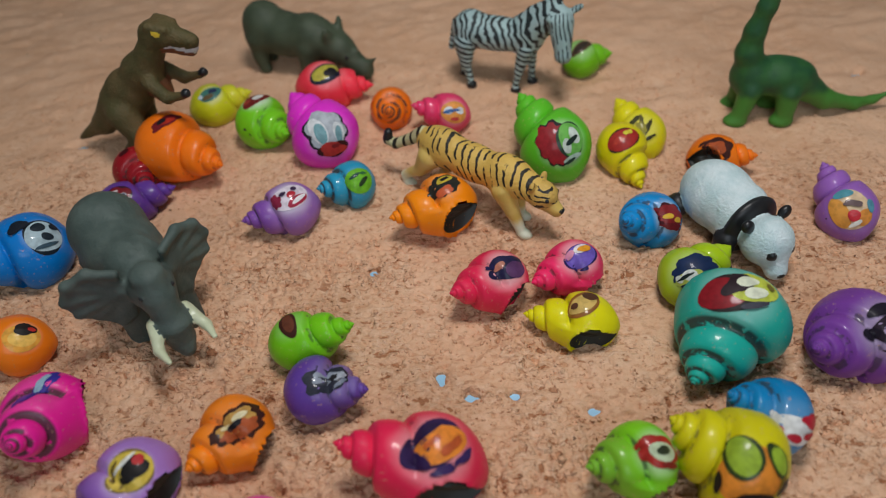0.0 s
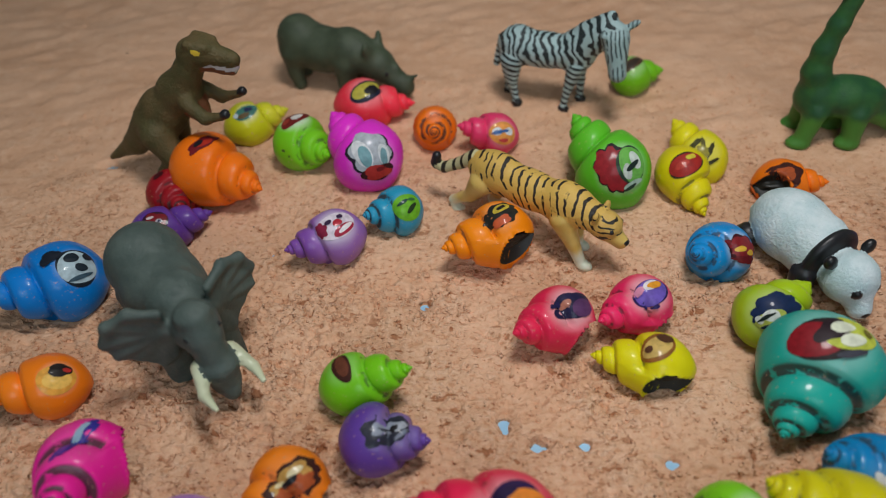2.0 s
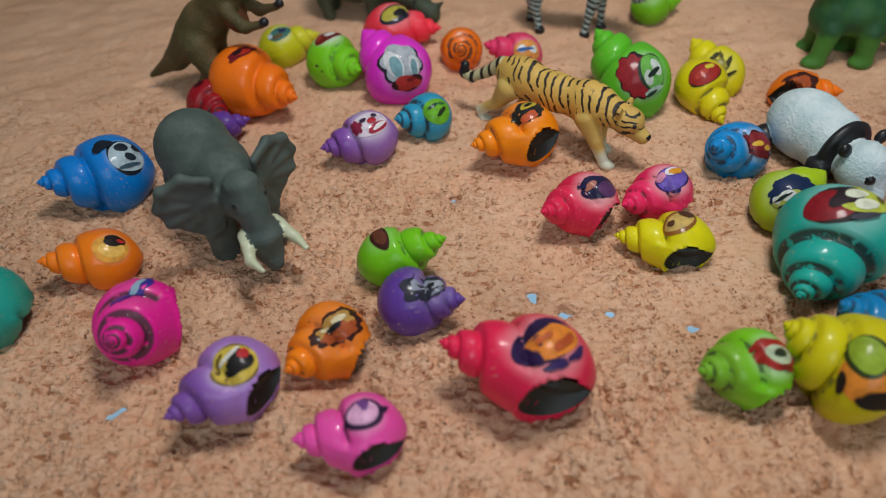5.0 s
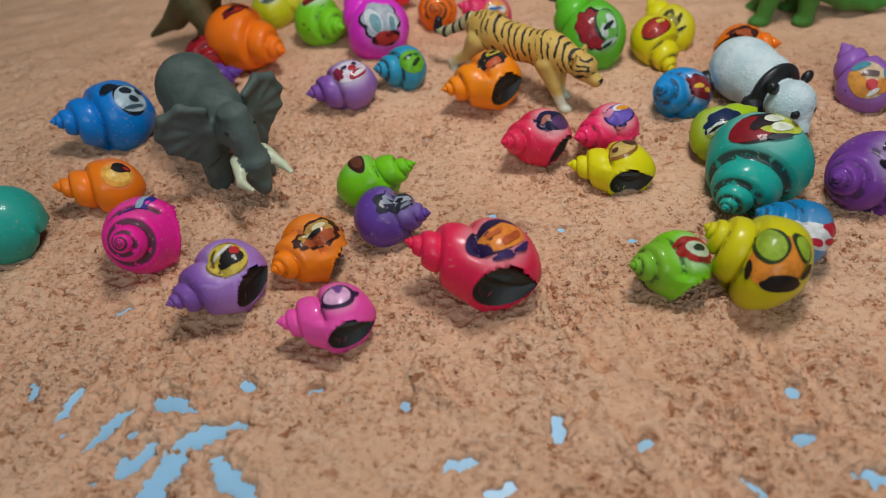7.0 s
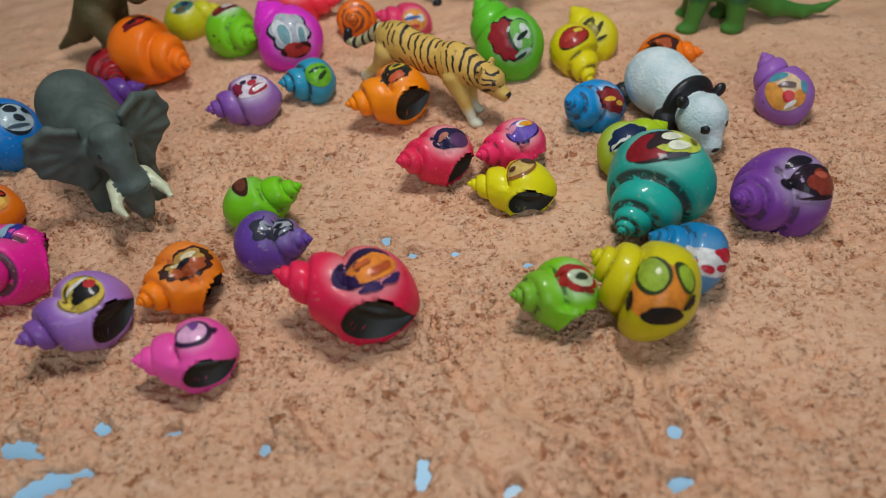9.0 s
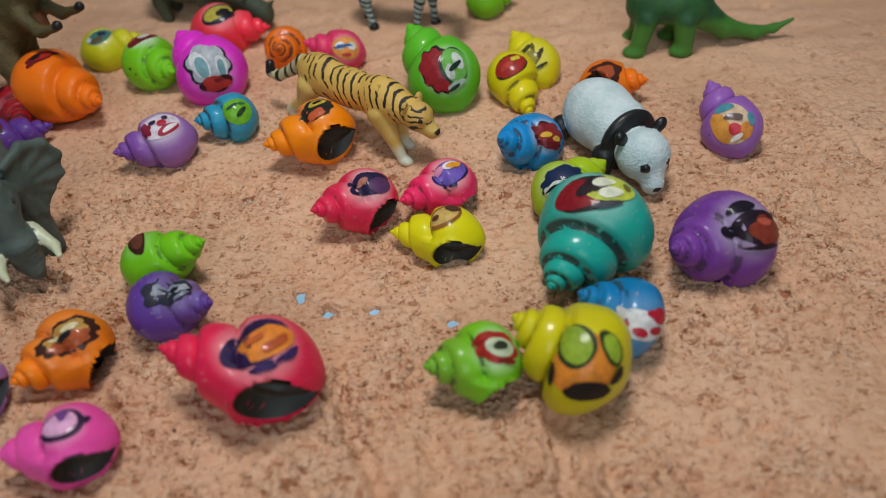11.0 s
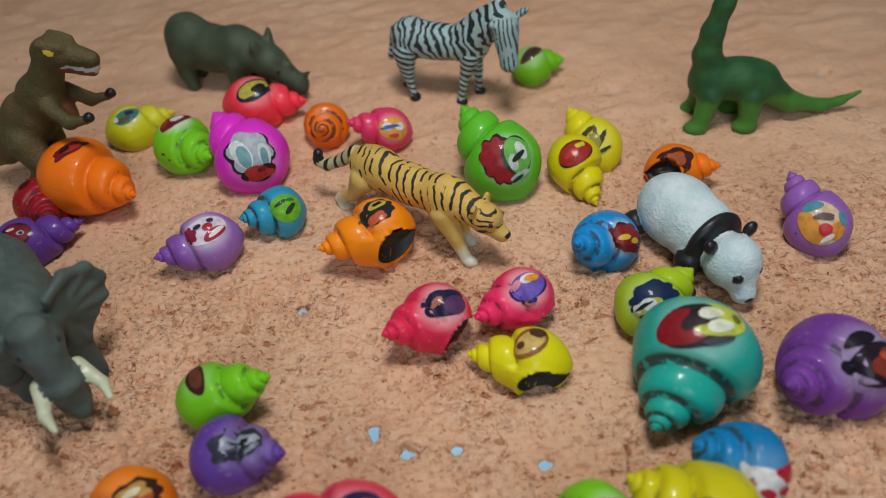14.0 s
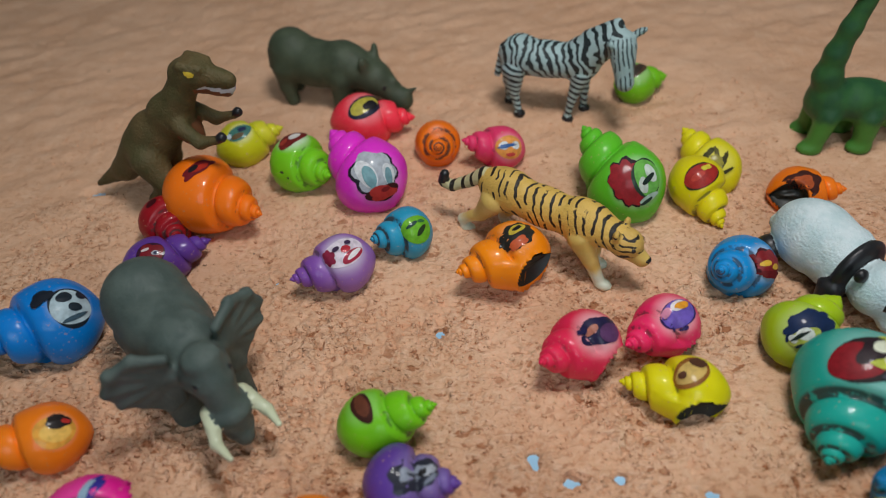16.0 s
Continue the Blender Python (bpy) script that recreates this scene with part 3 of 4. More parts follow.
def build_tyrannosaur():
    skin = rubber("brown_green_rubber", (0.072, 0.064, 0.020), (0.120, 0.082, 0.030), 0.62, 0.0014)
    rust = rubber("rust_belly_paint", (0.150, 0.050, 0.022), (0.190, 0.075, 0.030), 0.5, 0.0005)
    F = [egg((-0.0035, 0, 0.0295), (0.0125, 0.0070, 0.0088), 0, (0, -48, 0)), egg((0.0055, 0, 0.0385), (0.0085, 0.0060, 0.0078), 0, (0, -50, 0)),
         egg((0.0095, 0, 0.0350), (0.0046, 0.0046, 0.0080), 1, (0, -30, 0)), rod((0.0085, 0, 0.0425), (0.0145, 0, 0.0515), 0.0056, 0.0046),
         egg((0.0175, 0, 0.0550), (0.0070, 0.0050, 0.0048)), rod((0.0195, 0, 0.0552), (0.0290, 0, 0.0528), 0.0042, 0.0027),
         rod((0.0185, 0, 0.0508), (0.0280, 0, 0.0486), 0.0029, 0.0017, 1), rod((0.0200, 0, 0.0520), (0.0290, 0, 0.0502), 0.0029, 0.0019, 2),
         rod((-0.0090, 0, 0.0250), (-0.0200, 0.001, 0.0145), 0.0074, 0.0046), rod((-0.0200, 0.001, 0.0145), (-0.0350, 0.002, 0.0050), 0.0042, 0.0011)]
    for s in (-1, 1):
        fw = 0.003 * s
        F += [rod((-0.0050, s * 0.0058, 0.0240), (-0.0030 - fw, s * 0.0076, 0.0160), 0.0060, 0.0042), rod((-0.0030 - fw, s * 0.0076, 0.0160), (-0.0090 - fw, s * 0.0078, 0.0080), 0.0036, 0.0026),
              rod((-0.0090 - fw, s * 0.0078, 0.0080), (-0.0060 - fw, s * 0.0080, 0.0025), 0.0026, 0.0028), egg((-0.0030 - fw, s * 0.0080, 0.0020), (0.0050, 0.0034, 0.0020)),
              rod((0.0110, s * 0.0054, 0.0380), (0.0170, s * 0.0070, 0.0335), 0.0027, 0.0020, 0), rod((0.0170, s * 0.0070, 0.0335), (0.0235, s * 0.0072, 0.0350), 0.0018, 0.0015, 0),
              egg((0.0252, s * 0.0072, 0.0362), (0.0018, 0.0016, 0.0018), 3), egg((0.0195, s * 0.0044, 0.0568), (0.0012, 0.0007, 0.0007), 4),
              rod((0.0165, s * 0.0036, 0.0590), (0.0225, s * 0.0032, 0.0580), 0.0013, 0.0010)]
    figure("tyrannosaur_toy", F, [skin, rust, MOUTH, BLACK, AMBER], on_sand(-0.0935, 0.2600, -12), "brown-green rubber dinosaur toy standing upright on two legs", "toy dinosaur", 0.00075, 0.0020, 0.0004, 1.08)


def build_rhino():
    skin = rubber("green_grey_rubber", (0.046, 0.062, 0.036), (0.068, 0.088, 0.052), 0.6)
    F = [egg((-0.004, 0, 0.0210), (0.0225, 0.0105, 0.0112)), egg((-0.015, 0, 0.0250), (0.0110, 0.0102, 0.0112)), egg((0.0115, 0, 0.0225), (0.0110, 0.0100, 0.0112)),
         rod((0.0180, 0, 0.0220), (0.0270, 0, 0.0185), 0.0085, 0.0070), rod((0.0270, 0, 0.0185), (0.0390, 0, 0.0095), 0.0066, 0.0042),
         egg((0.0395, 0, 0.0085), (0.0045, 0.0042, 0.0045)), rod((0.0405, 0, 0.0115), (0.0465, 0, 0.0165), 0.0024, 0.0006), rod((0.0350, 0, 0.0155), (0.0368, 0, 0.0190), 0.0018, 0.0006),
         rod((-0.0265, 0, 0.0240), (-0.0285, 0, 0.0150), 0.0014, 0.0010)]
    for s in (-1, 1):
        F += [rod((0.0125, s * 0.0060, 0.0180), (0.0130 + 0.002 * s, s * 0.0062, 0.0030), 0.0052, 0.0036), rod((-0.0165, s * 0.0060, 0.0190), (-0.0190 - 0.002 * s, s * 0.0062, 0.0100), 0.0058, 0.0034), rod((-0.0190 - 0.002 * s, s * 0.0062, 0.0100), (-0.0175 - 0.002 * s, s * 0.0062, 0.0030), 0.0034, 0.0032),
              egg((0.0250, s * 0.0058, 0.0275), (0.0016, 0.0024, 0.0046), 0, (s * -20, 0, s * 25)), egg((0.0335, s * 0.0050, 0.0170), (0.0008, 0.0006, 0.0008), 1)]
    figure("rhino_toy", F, [skin, BLACK], on_sand(-0.0425, 0.3260, -24), "dark green-grey rubber rhinoceros toy with a lowered head", "toy rhino", 0.0009, 0.0030, 0.0002, 0.96)


def build_zebra():
    white, dark = (0.40, 0.55, 0.55), (0.014, 0.024, 0.026)
    body = stripes("zebra_body_paint", white, dark, 0, 0.0033, 0.0, 0.016)
    legs = stripes("zebra_leg_paint", white, dark, 2, 0.0026, 0.05, 0.005)
    head = stripes("zebra_head_paint", (0.34, 0.47, 0.47), (0.05, 0.08, 0.085), 0, 0.0017, 0.25, 0.004, 0.45, 0.42)
    F = [egg((-0.002, 0, 0.0268), (0.0185, 0.0074, 0.0078)), egg((-0.0130, 0, 0.0280), (0.0085, 0.0080, 0.0085)), egg((0.0120, 0, 0.0275), (0.0085, 0.0076, 0.0090)),
         rod((0.0140, 0, 0.0310), (0.0240, -0.0030, 0.0400), 0.0076, 0.0058), rod((0.0140, 0, 0.0385), (0.0250, -0.0030, 0.0460), 0.0024, 0.0024),
         egg((0.0270, -0.0055, 0.0400), (0.0058, 0.0050, 0.0052), 1), rod((0.0280, -0.0070, 0.0385), (0.0305, -0.0115, 0.0275), 0.0056, 0.0036, 2), egg((0.0308, -0.0120, 0.0262), (0.0037, 0.0036, 0.0034), 2)]
    for s in (-1, 1):
        F += [rod((0.0130, s * 0.0042, 0.0230), (0.0125 + 0.002 * s, s * 0.0046, 0.0120), 0.0040, 0.0021, 1), rod((0.0125 + 0.002 * s, s * 0.0046, 0.0120), (0.0120 + 0.003 * s, s * 0.0048, 0.0030), 0.0020, 0.0015, 1),
              egg((0.0124 + 0.003 * s, s * 0.0048, 0.0020), (0.0026, 0.0024, 0.0020), 3),
              rod((-0.0150, s * 0.0042, 0.0230), (-0.0165 - 0.002 * s, s * 0.0046, 0.0130), 0.0052, 0.0028, 1), rod((-0.0165 - 0.002 * s, s * 0.0046, 0.0130), (-0.0150 - 0.003 * s, s * 0.0048, 0.0030), 0.0021, 0.0015, 1),
              egg((-0.0146 - 0.003 * s, s * 0.0048, 0.0020), (0.0026, 0.0024, 0.0020), 3)]
    F += [egg((0.0235, -0.0100, 0.0405), (0.0014, 0.0018, 0.0030), 2, (50, 0, 0)), egg((0.0335, -0.0030, 0.0435), (0.0015, 0.0016, 0.0036), 2, (0, 55, 0)),
          rod((-0.0205, 0, 0.0310), (-0.0225, 0, 0.0180), 0.0014, 0.0016, 1)]
    figure("zebra_toy", F, [body, legs, head, BLACK], on_sand(0.0555, 0.3040, -18), "pale plastic zebra toy with painted dark stripes", "toy zebra", 0.0008, 0.0022)


def build_longneck():
    skin = rubber("green_rubber", (0.016, 0.078, 0.028), (0.030, 0.120, 0.030), 0.5, 0.0004, ((0.060, 0.210, 0.030), 0.016))
    F = [egg((-0.002, 0, 0.0215), (0.0175, 0.0090, 0.0090)), egg((0.0085, 0, 0.0215), (0.0092, 0.0082, 0.0092)), rod((0.0085, 0, 0.0225), (0.0125, 0, 0.0330), 0.0076, 0.0054), rod((0.0125, 0, 0.0330), (0.0124, 0, 0.0430), 0.0054, 0.0043), rod((0.0124, 0, 0.0430), (0.0105, 0, 0.0540), 0.0043, 0.0037),
         rod((0.0105, 0, 0.0540), (0.0076, 0, 0.0680), 0.0037, 0.0033), egg((0.0100, 0, 0.0715), (0.0068, 0.0040, 0.0040)),
         rod((-0.0120, 0, 0.0190), (-0.0270, 0.001, 0.0098), 0.0078, 0.0043), rod((-0.0270, 0.001, 0.0098), (-0.0420, -0.001, 0.0060), 0.0043, 0.0026), rod((-0.0420, -0.001, 0.0060), (-0.0510, -0.003, 0.0066), 0.0028, 0.0018), rod((-0.0510, -0.003, 0.0066), (-0.0590, -0.004, 0.0104), 0.0018, 0.0008)]
    for s in (-1, 1):
        F += [rod((0.0090, s * 0.0060, 0.0170), (0.0105 + 0.001 * s, s * 0.0075, 0.0040), 0.0048, 0.0036), egg((0.0120 + 0.001 * s, s * 0.0075, 0.0026), (0.0050, 0.0040, 0.0026)),
              rod((-0.0080, s * 0.0060, 0.0160), (-0.0078 - 0.001 * s, s * 0.0075, 0.0040), 0.0054, 0.0037), egg((-0.0065 - 0.001 * s, s * 0.0075, 0.0026), (0.0050, 0.0040, 0.0026)),
              egg((0.0125, s * 0.0035, 0.0728), (0.0009, 0.0007, 0.0009), 1)]
    figure("longneck_dinosaur_toy", F, [skin, BLACK], on_sand(0.1670, 0.2710, 176), "green rubber long-necked dinosaur toy on four legs", "toy dinosaur", 0.0008, 0.0024, 0.0002, 0.94)


build_elephant()
build_tiger()
build_panda()
build_tyrannosaur()
build_rhino()
build_zebra()
build_longneck()


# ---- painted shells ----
# Near-black colour stands in for shade and the dark crabs in the mouths.
MOUTH_DARK = plain_material("mouth_dark_paint", (0.020, 0.020, 0.015), 0.5, 0.3, 150)
INKS = {}


def ink(col):
    """Printed sticker film in one colour."""
    if col not in INKS:
        k = Mat("print_ink", rough=0.5, coat=0.25, spec=0.2)
        c = lin(*col)
        k.colour(k.mix(k.step(k.noise(500, 3), 0.35, 0.7), c, tuple(v * 0.75 for v in c)))
        INKS[col] = k.m
    return INKS[col]


def shell_mesh(R, spire, lip, w=2.05, m=26, cols=64):
    """A coiled egg-shaped shell with its apex on +x: a smooth outline cut by one spiral seam between swelling whorls, and a
    hollow mouth on the side at the angle lip. The rows run along the spiral, m of them to a whorl."""
    length = 1.66 * spire
    turn = np.arange(-5 * m, 2 * m + 1)[:, None] / m
    rows = len(turn) - 1
    back = np.arange(cols)[None, :] / cols
    phi = lip + 2 * math.pi * back
    s = np.minimum(0.52 * w ** (turn - back), 1.0)
    s[0] = 0.0
    turn = turn + 0 * back
    body = turn > 0
    f = np.where(body, turn, turn - np.floor(turn))

    def egg_line(v):
        return np.sin(math.pi * np.clip(v, 0, 1) ** 1.5) ** 0.62

    # each whorl keeps the width of its own middle, so that it stands proud of the one before
    middle = np.where(s < 0.63, np.minimum(s * w ** (0.5 - f), 0.63), s)
    share = np.where(body, 0.62 * np.clip(1 - f / 0.6, 0, 1), 0.62)
    near = np.where(body, f, np.minimum(f, 1 - f))
    drop = np.where(body, np.clip(1 - f / 0.5, 0, 1) ** 2.6, np.abs(2 * f - 1) ** 2.6)
    rad = 1.04 * ((1 - share) * egg_line(s) + share * egg_line(middle)) * (1 - 0.15 * drop) * (1 - 0.13 * np.exp(-(near / 0.055) ** 2))
    # growth wrinkles across the body whorl
    rad = rad * (1 + 0.006 * np.sin(phi * 23 + 2 * np.sin(phi * 5)) * np.clip((s - 0.4) * 4, 0, 1))
    ang = np.abs(np.mod(phi - lip + 0.82 + math.pi, 2 * math.pi) - math.pi)
    hole = 1 - ((s - 0.75) / 0.235) ** 2 - (ang / 0.78) ** 2
    rad = rad * (1 - 0.62 * np.clip(hole * 3.2, 0, 1)) * (1 + 0.07 * np.exp(-(hole / 0.22) ** 2))
    ax = (0.95 * spire - length * s) + 0 * phi
    co = np.stack([ax, rad * np.cos(phi), rad * np.sin(phi)], -1) * R
    verts = co.reshape(-1, 3)
    i = np.arange(rows)[:, None] * cols + np.arange(cols)[None, :]
    # the last column meets the first one a whole turn further up
    up = np.maximum(np.arange(rows + 1) - m, 0) * cols
    lower = np.concatenate([i[:, 1:] + 0, up[:-1, None]], 1)
    faces = np.stack([i, i + cols, np.concatenate([i[:, 1:] + cols, up[1:, None]], 1), lower], -1).reshape(-1, 4)
    whole = ((s[:-1] < 1) & (s[1:] > 0)).reshape(-1) & np.array([len(set(q)) == 4 for q in faces.tolist()])
    whole &= (hole[:-1] < 0.10).reshape(-1)
    faces = faces[whole]
    return verts, faces, (s + 0 * phi).reshape(-1), near.reshape(-1)


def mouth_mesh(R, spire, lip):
    """A smooth oval dish with a rumpled floor that fills the mouth's hollow, near-black in place of shade and the dark
    crab.
    """
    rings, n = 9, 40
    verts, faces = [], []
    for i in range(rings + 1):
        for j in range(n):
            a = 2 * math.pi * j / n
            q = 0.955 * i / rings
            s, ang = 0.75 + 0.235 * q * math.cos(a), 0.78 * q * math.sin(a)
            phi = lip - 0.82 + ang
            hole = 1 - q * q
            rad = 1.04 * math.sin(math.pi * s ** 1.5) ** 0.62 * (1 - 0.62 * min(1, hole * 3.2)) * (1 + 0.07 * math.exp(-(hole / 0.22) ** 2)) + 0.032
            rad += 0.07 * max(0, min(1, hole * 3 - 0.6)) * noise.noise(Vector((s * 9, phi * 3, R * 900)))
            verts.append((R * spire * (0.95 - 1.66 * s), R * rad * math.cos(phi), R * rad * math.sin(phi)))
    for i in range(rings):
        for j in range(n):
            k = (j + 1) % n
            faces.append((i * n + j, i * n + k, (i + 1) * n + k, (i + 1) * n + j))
    return mesh_from("mouth_dark_fill", verts, faces, [MOUTH_DARK])


def blob_outline(cu, cv, ru, rv, turn, spikes, seed):
    rng = random.Random(seed)
    ph = [rng.random() * 6.28 for _ in range(3)]
    n = 30
    pts = []
    for i in range(n):
        a = 2 * math.pi * i / n
        r = 1 + 0.05 * math.sin(2 * a + ph[0]) + 0.04 * math.sin(3 * a + ph[1])
        if spikes:
            r *= 0.82 + 0.30 * abs(math.sin(spikes * a / 2 + ph[2]))
        u, v = ru * r * math.cos(a), rv * r * math.sin(a)
        c, s = math.cos(radians(turn)), math.sin(radians(turn))
        pts.append((cu + u * c - v * s, cv + u * s + v * c))
    return pts


def painted_shell(label, x, y, R, heading, rise, spire, col, tip=None, pale=0.5, grime=0.4, spotty=0.3, lift=0.0,
                  patch=None, blobs=(), group="painted shells on the sand", opening=(0, 0.45, -1)):
    """heading: the way the apex points, degrees from +x; rise: its tilt up; opening: the way the mouth looks; patch: the printed
    picture's place along the axis, the way it faces, its turn, half width and half height in radii; blobs: its plain coloured
    shapes (u, v, half width, half height, turn, spikes, colour)."""
    X = Vector((math.cos(radians(heading)) * math.cos(radians(rise)), math.sin(radians(heading)) * math.cos(radians(rise)), math.sin(radians(rise))))
    up = Vector((0, 0, 1))
    Z = (up - X * up.dot(X)).normalized()
    Y = Z.cross(X)
    rot = Matrix((X, Y, Z)).transposed()
    inv = rot.transposed()
    inward = inv @ Vector(opening)
    lip = math.atan2(inward.z, inward.y) + 0.82
    verts, faces, uu, vv = shell_mesh(R, spire, lip)
    z = float(sand_height(x, y)) + R * (0.72 + lift)
    m = Matrix.Translation((x, y, z)) @ rot.to_4x4()
    tree = bvh_of(verts, faces)
    along, facing, turn, wide, high = patch or (0, (0, -0.3, 1), 0, 0.5, 0.5)
    d = Vector(facing).normalized()
    e1 = Vector((1, 0, 0))
    e1 = (e1 - d * e1.dot(d)).normalized()
    e2 = d.cross(e1)
    c, s = math.cos(radians(turn)), math.sin(radians(turn))
    dl, l1, l2 = inv @ d, inv @ (e1 * c + e2 * s), inv @ (e2 * c - e1 * s)
    mid = Vector((along * R, 0, 0))

    def onto(u, v):
        way = (dl + l1 * u * wide + l2 * v * high).normalized()
        hit, nrm, _, _ = tree.ray_cast(mid + way * (4 * R), -way)
        return (hit, nrm) if hit is not None else None

    got = onto(0, 0)
    spot = tuple(got[0]) if got else (0, 0, R)
    mat = shell_material("shell_paint", lin(*col), lin(*(tip or col)), pale, spot, 0.75 * max(wide, high) * R, grime, spotty)
    me = mesh_from("painted_seashell", verts, faces, [mat])
    layer = me.uv_layers.new(name="whorl")
    loops = np.zeros(len(me.loops), dtype=np.int32)
    me.loops.foreach_get("vertex_index", loops)
    uvs = np.stack([uu[loops], vv[loops]], -1)
    layer.data.foreach_set("uv", uvs.astype(np.float32).ravel())
    ob = tagged(new("painted_seashell", me), label, "seashell", group)
    ob.matrix_world = m
    part("mouth_dark_fill", mouth_mesh(R, spire, lip), ob, "shell mouth filled near-black in place of shade and crab")
    for q, (cu, cv, ru, rv, bt, spikes, bc) in enumerate(blobs):
        outline = blob_outline(cu, cv, ru, rv, bt, spikes, q + int(x * 1e4))
        off = 0.00024 + 0.00008 * q
        rings = [[onto(cu + (pu - cu) * f, cv + (pv - cv) * f) for pu, pv in (outline if f else outline[:1])] for f in (0.0, 0.25, 0.5, 0.75, 1.0)]
        dv = [hit[0] + hit[1] * off for row in rings for hit in row if hit]
        n = len(outline)
        if len(dv) < 1 + 4 * n:
            continue
        df = [(0, 1 + i, 1 + (i + 1) % n) for i in range(n)]
        for a0 in (1, 1 + n, 1 + 2 * n):
            df += [(a0 + i, a0 + n + i, a0 + n + (i + 1) % n, a0 + (i + 1) % n) for i in range(n)]
        part("printed_patch", mesh_from("printed_patch", dv, df, [ink(bc)]), ob, "" if q else "glossy printed picture patch")
    return ob


def bvh_of(verts, faces):
    return BVHTree.FromPolygons([tuple(v) for v in verts], [tuple(int(i) for i in f) for f in faces])


K, DRED, NAVY = (28, 26, 30), (120, 28, 34), (40, 50, 85)

painted_shell("glossy orange shell with a dark red patch", -0.0802, 0.2472, 0.0140, -28, -3, 1.79, (245, 118, 20), pale=0.0, grime=0.1, spotty=0.0, lift=0.22,
              patch=(0.00, (0.02, -0.09, 1.0), 46, 0.50, 0.19), blobs=((0, 0, 0.95, 0.9, 0, 5, DRED), (0.1, -0.2, 0.5, 0.4, 0, 0, (175, 45, 30)), (-0.2, 0.2, 0.3, 0.35, 0, 0, K),))
painted_shell("small dark red shell with a whorled tip", -0.0950, 0.2400, 0.0098, -62, 10, 1.40, (150, 22, 32), pale=0.0, grime=0.5, spotty=0.5,
              patch=(0.00, (-0.32, 0.03, 0.95), 42, 0.24, 0.18), blobs=((0, 0, 0.9, 0.8, 0, 0, (70, 12, 20)),))
painted_shell("small lemon-yellow shell with a blue-green patch", -0.0737, 0.2879, 0.0095, 24, 7, 1.87, (205, 205, 40), tip=(210, 205, 60), pale=0.35, grime=0.1, spotty=0.5,
              patch=(-0.03, (0.08, -0.44, 0.89), 29, 0.63, 0.37), blobs=((-0.1, 0, 0.95, 0.85, 15, 0, (70, 125, 115)), (-0.35, -0.35, 0.42, 0.32, 0, 0, (105, 85, 55)), (0.15, 0.2, 0.3, 0.3, 0, 4, NAVY), (-0.85, 0.1, 0.22, 0.3, 0, 0, (200, 215, 220)),))
painted_shell("lime-green shell with a brown patch", -0.0483, 0.2675, 0.0113, -44, 8, 1.64, (120, 200, 40), pale=0.6, grime=0.3, spotty=1.0, lift=0.09,
              patch=(-0.12, (-0.08, 0.13, 0.99), 52, 0.71, 0.37), blobs=((0, 0, 0.95, 0.9, 25, 0, (118, 36, 32)), (0.12, -0.12, 0.34, 0.36, 0, 0, (225, 222, 215)), (-0.5, 0.2, 0.25, 0.3, 0, 0, (160, 60, 45)),))
painted_shell("bright magenta shell with a grey and rust patch", -0.0221, 0.2567, 0.0141, 131, 26, 1.70, (225, 60, 200), pale=0.25, grime=0.1, spotty=0.0, lift=0.05,
              patch=(-0.68, (0.0, -0.55, 0.84), 19, 0.83, 0.85), blobs=((0, 0.22, 0.88, 0.78, 0, 7, (40, 36, 48)), (0, 0.25, 0.8, 0.68, 0, 7, (178, 184, 192)), (-0.32, 0.3, 0.3, 0.44, 10, 0, (226, 228, 230)), (0.42, 0.12, 0.24, 0.38, -8, 0, (222, 226, 228)), (-0.26, 0.2, 0.2, 0.32, 0, 0, (120, 165, 172)), (0.38, 0.06, 0.16, 0.28, 0, 0, (120, 160, 168)), (0, -0.52, 0.84, 0.42, -4, 3, (60, 24, 28)), (0, -0.5, 0.74, 0.34, -4, 3, (178, 52, 46)), (0.1, -0.3, 0.2, 0.1, 0, 0, (120, 30, 32)),))
painted_shell("coral-red shell with a yellow and dark blue patch", -0.0232, 0.2952, 0.0112, 0, 0, 1.95, (245, 70, 85), pale=0.2, grime=0.05, spotty=0.0,
              patch=(0.12, (0.0, -0.37, 0.93), 37, 0.95, 0.47), blobs=((0, 0, 0.95, 0.9, 0, 0, (36, 38, 58)), (-0.05, 0.1, 0.75, 0.55, 0, 0, (190, 178, 70)), (0.1, -0.2, 0.3, 0.4, 0, 3, K),))
painted_shell("small orange shell showing its whorled end", 0.0059, 0.2772, 0.0090, -91, 28, 1.56, (238, 115, 20), pale=0.1, grime=0.6, spotty=0.4, lift=0.02)
painted_shell("small rose-pink shell with a peach and blue patch", 0.0297, 0.2708, 0.0085, 184, 21, 1.95, (225, 70, 110), pale=0.3, grime=0.3, spotty=0.2, lift=0.13,
              patch=(-0.20, (0.28, -0.76, 0.59), 1, 0.90, 0.66), blobs=((0, 0, 0.85, 0.9, 0, 0, (238, 160, 80)), (-0.35, 0.15, 0.26, 0.3, 0, 0, (225, 228, 230)), (0.3, 0.1, 0.24, 0.28, 0, 0, (225, 228, 230)), (-0.2, 0.1, 0.5, 0.12, 10, 5, (60, 100, 160)), (0, -0.5, 0.25, 0.15, 0, 0, (205, 70, 70)),))
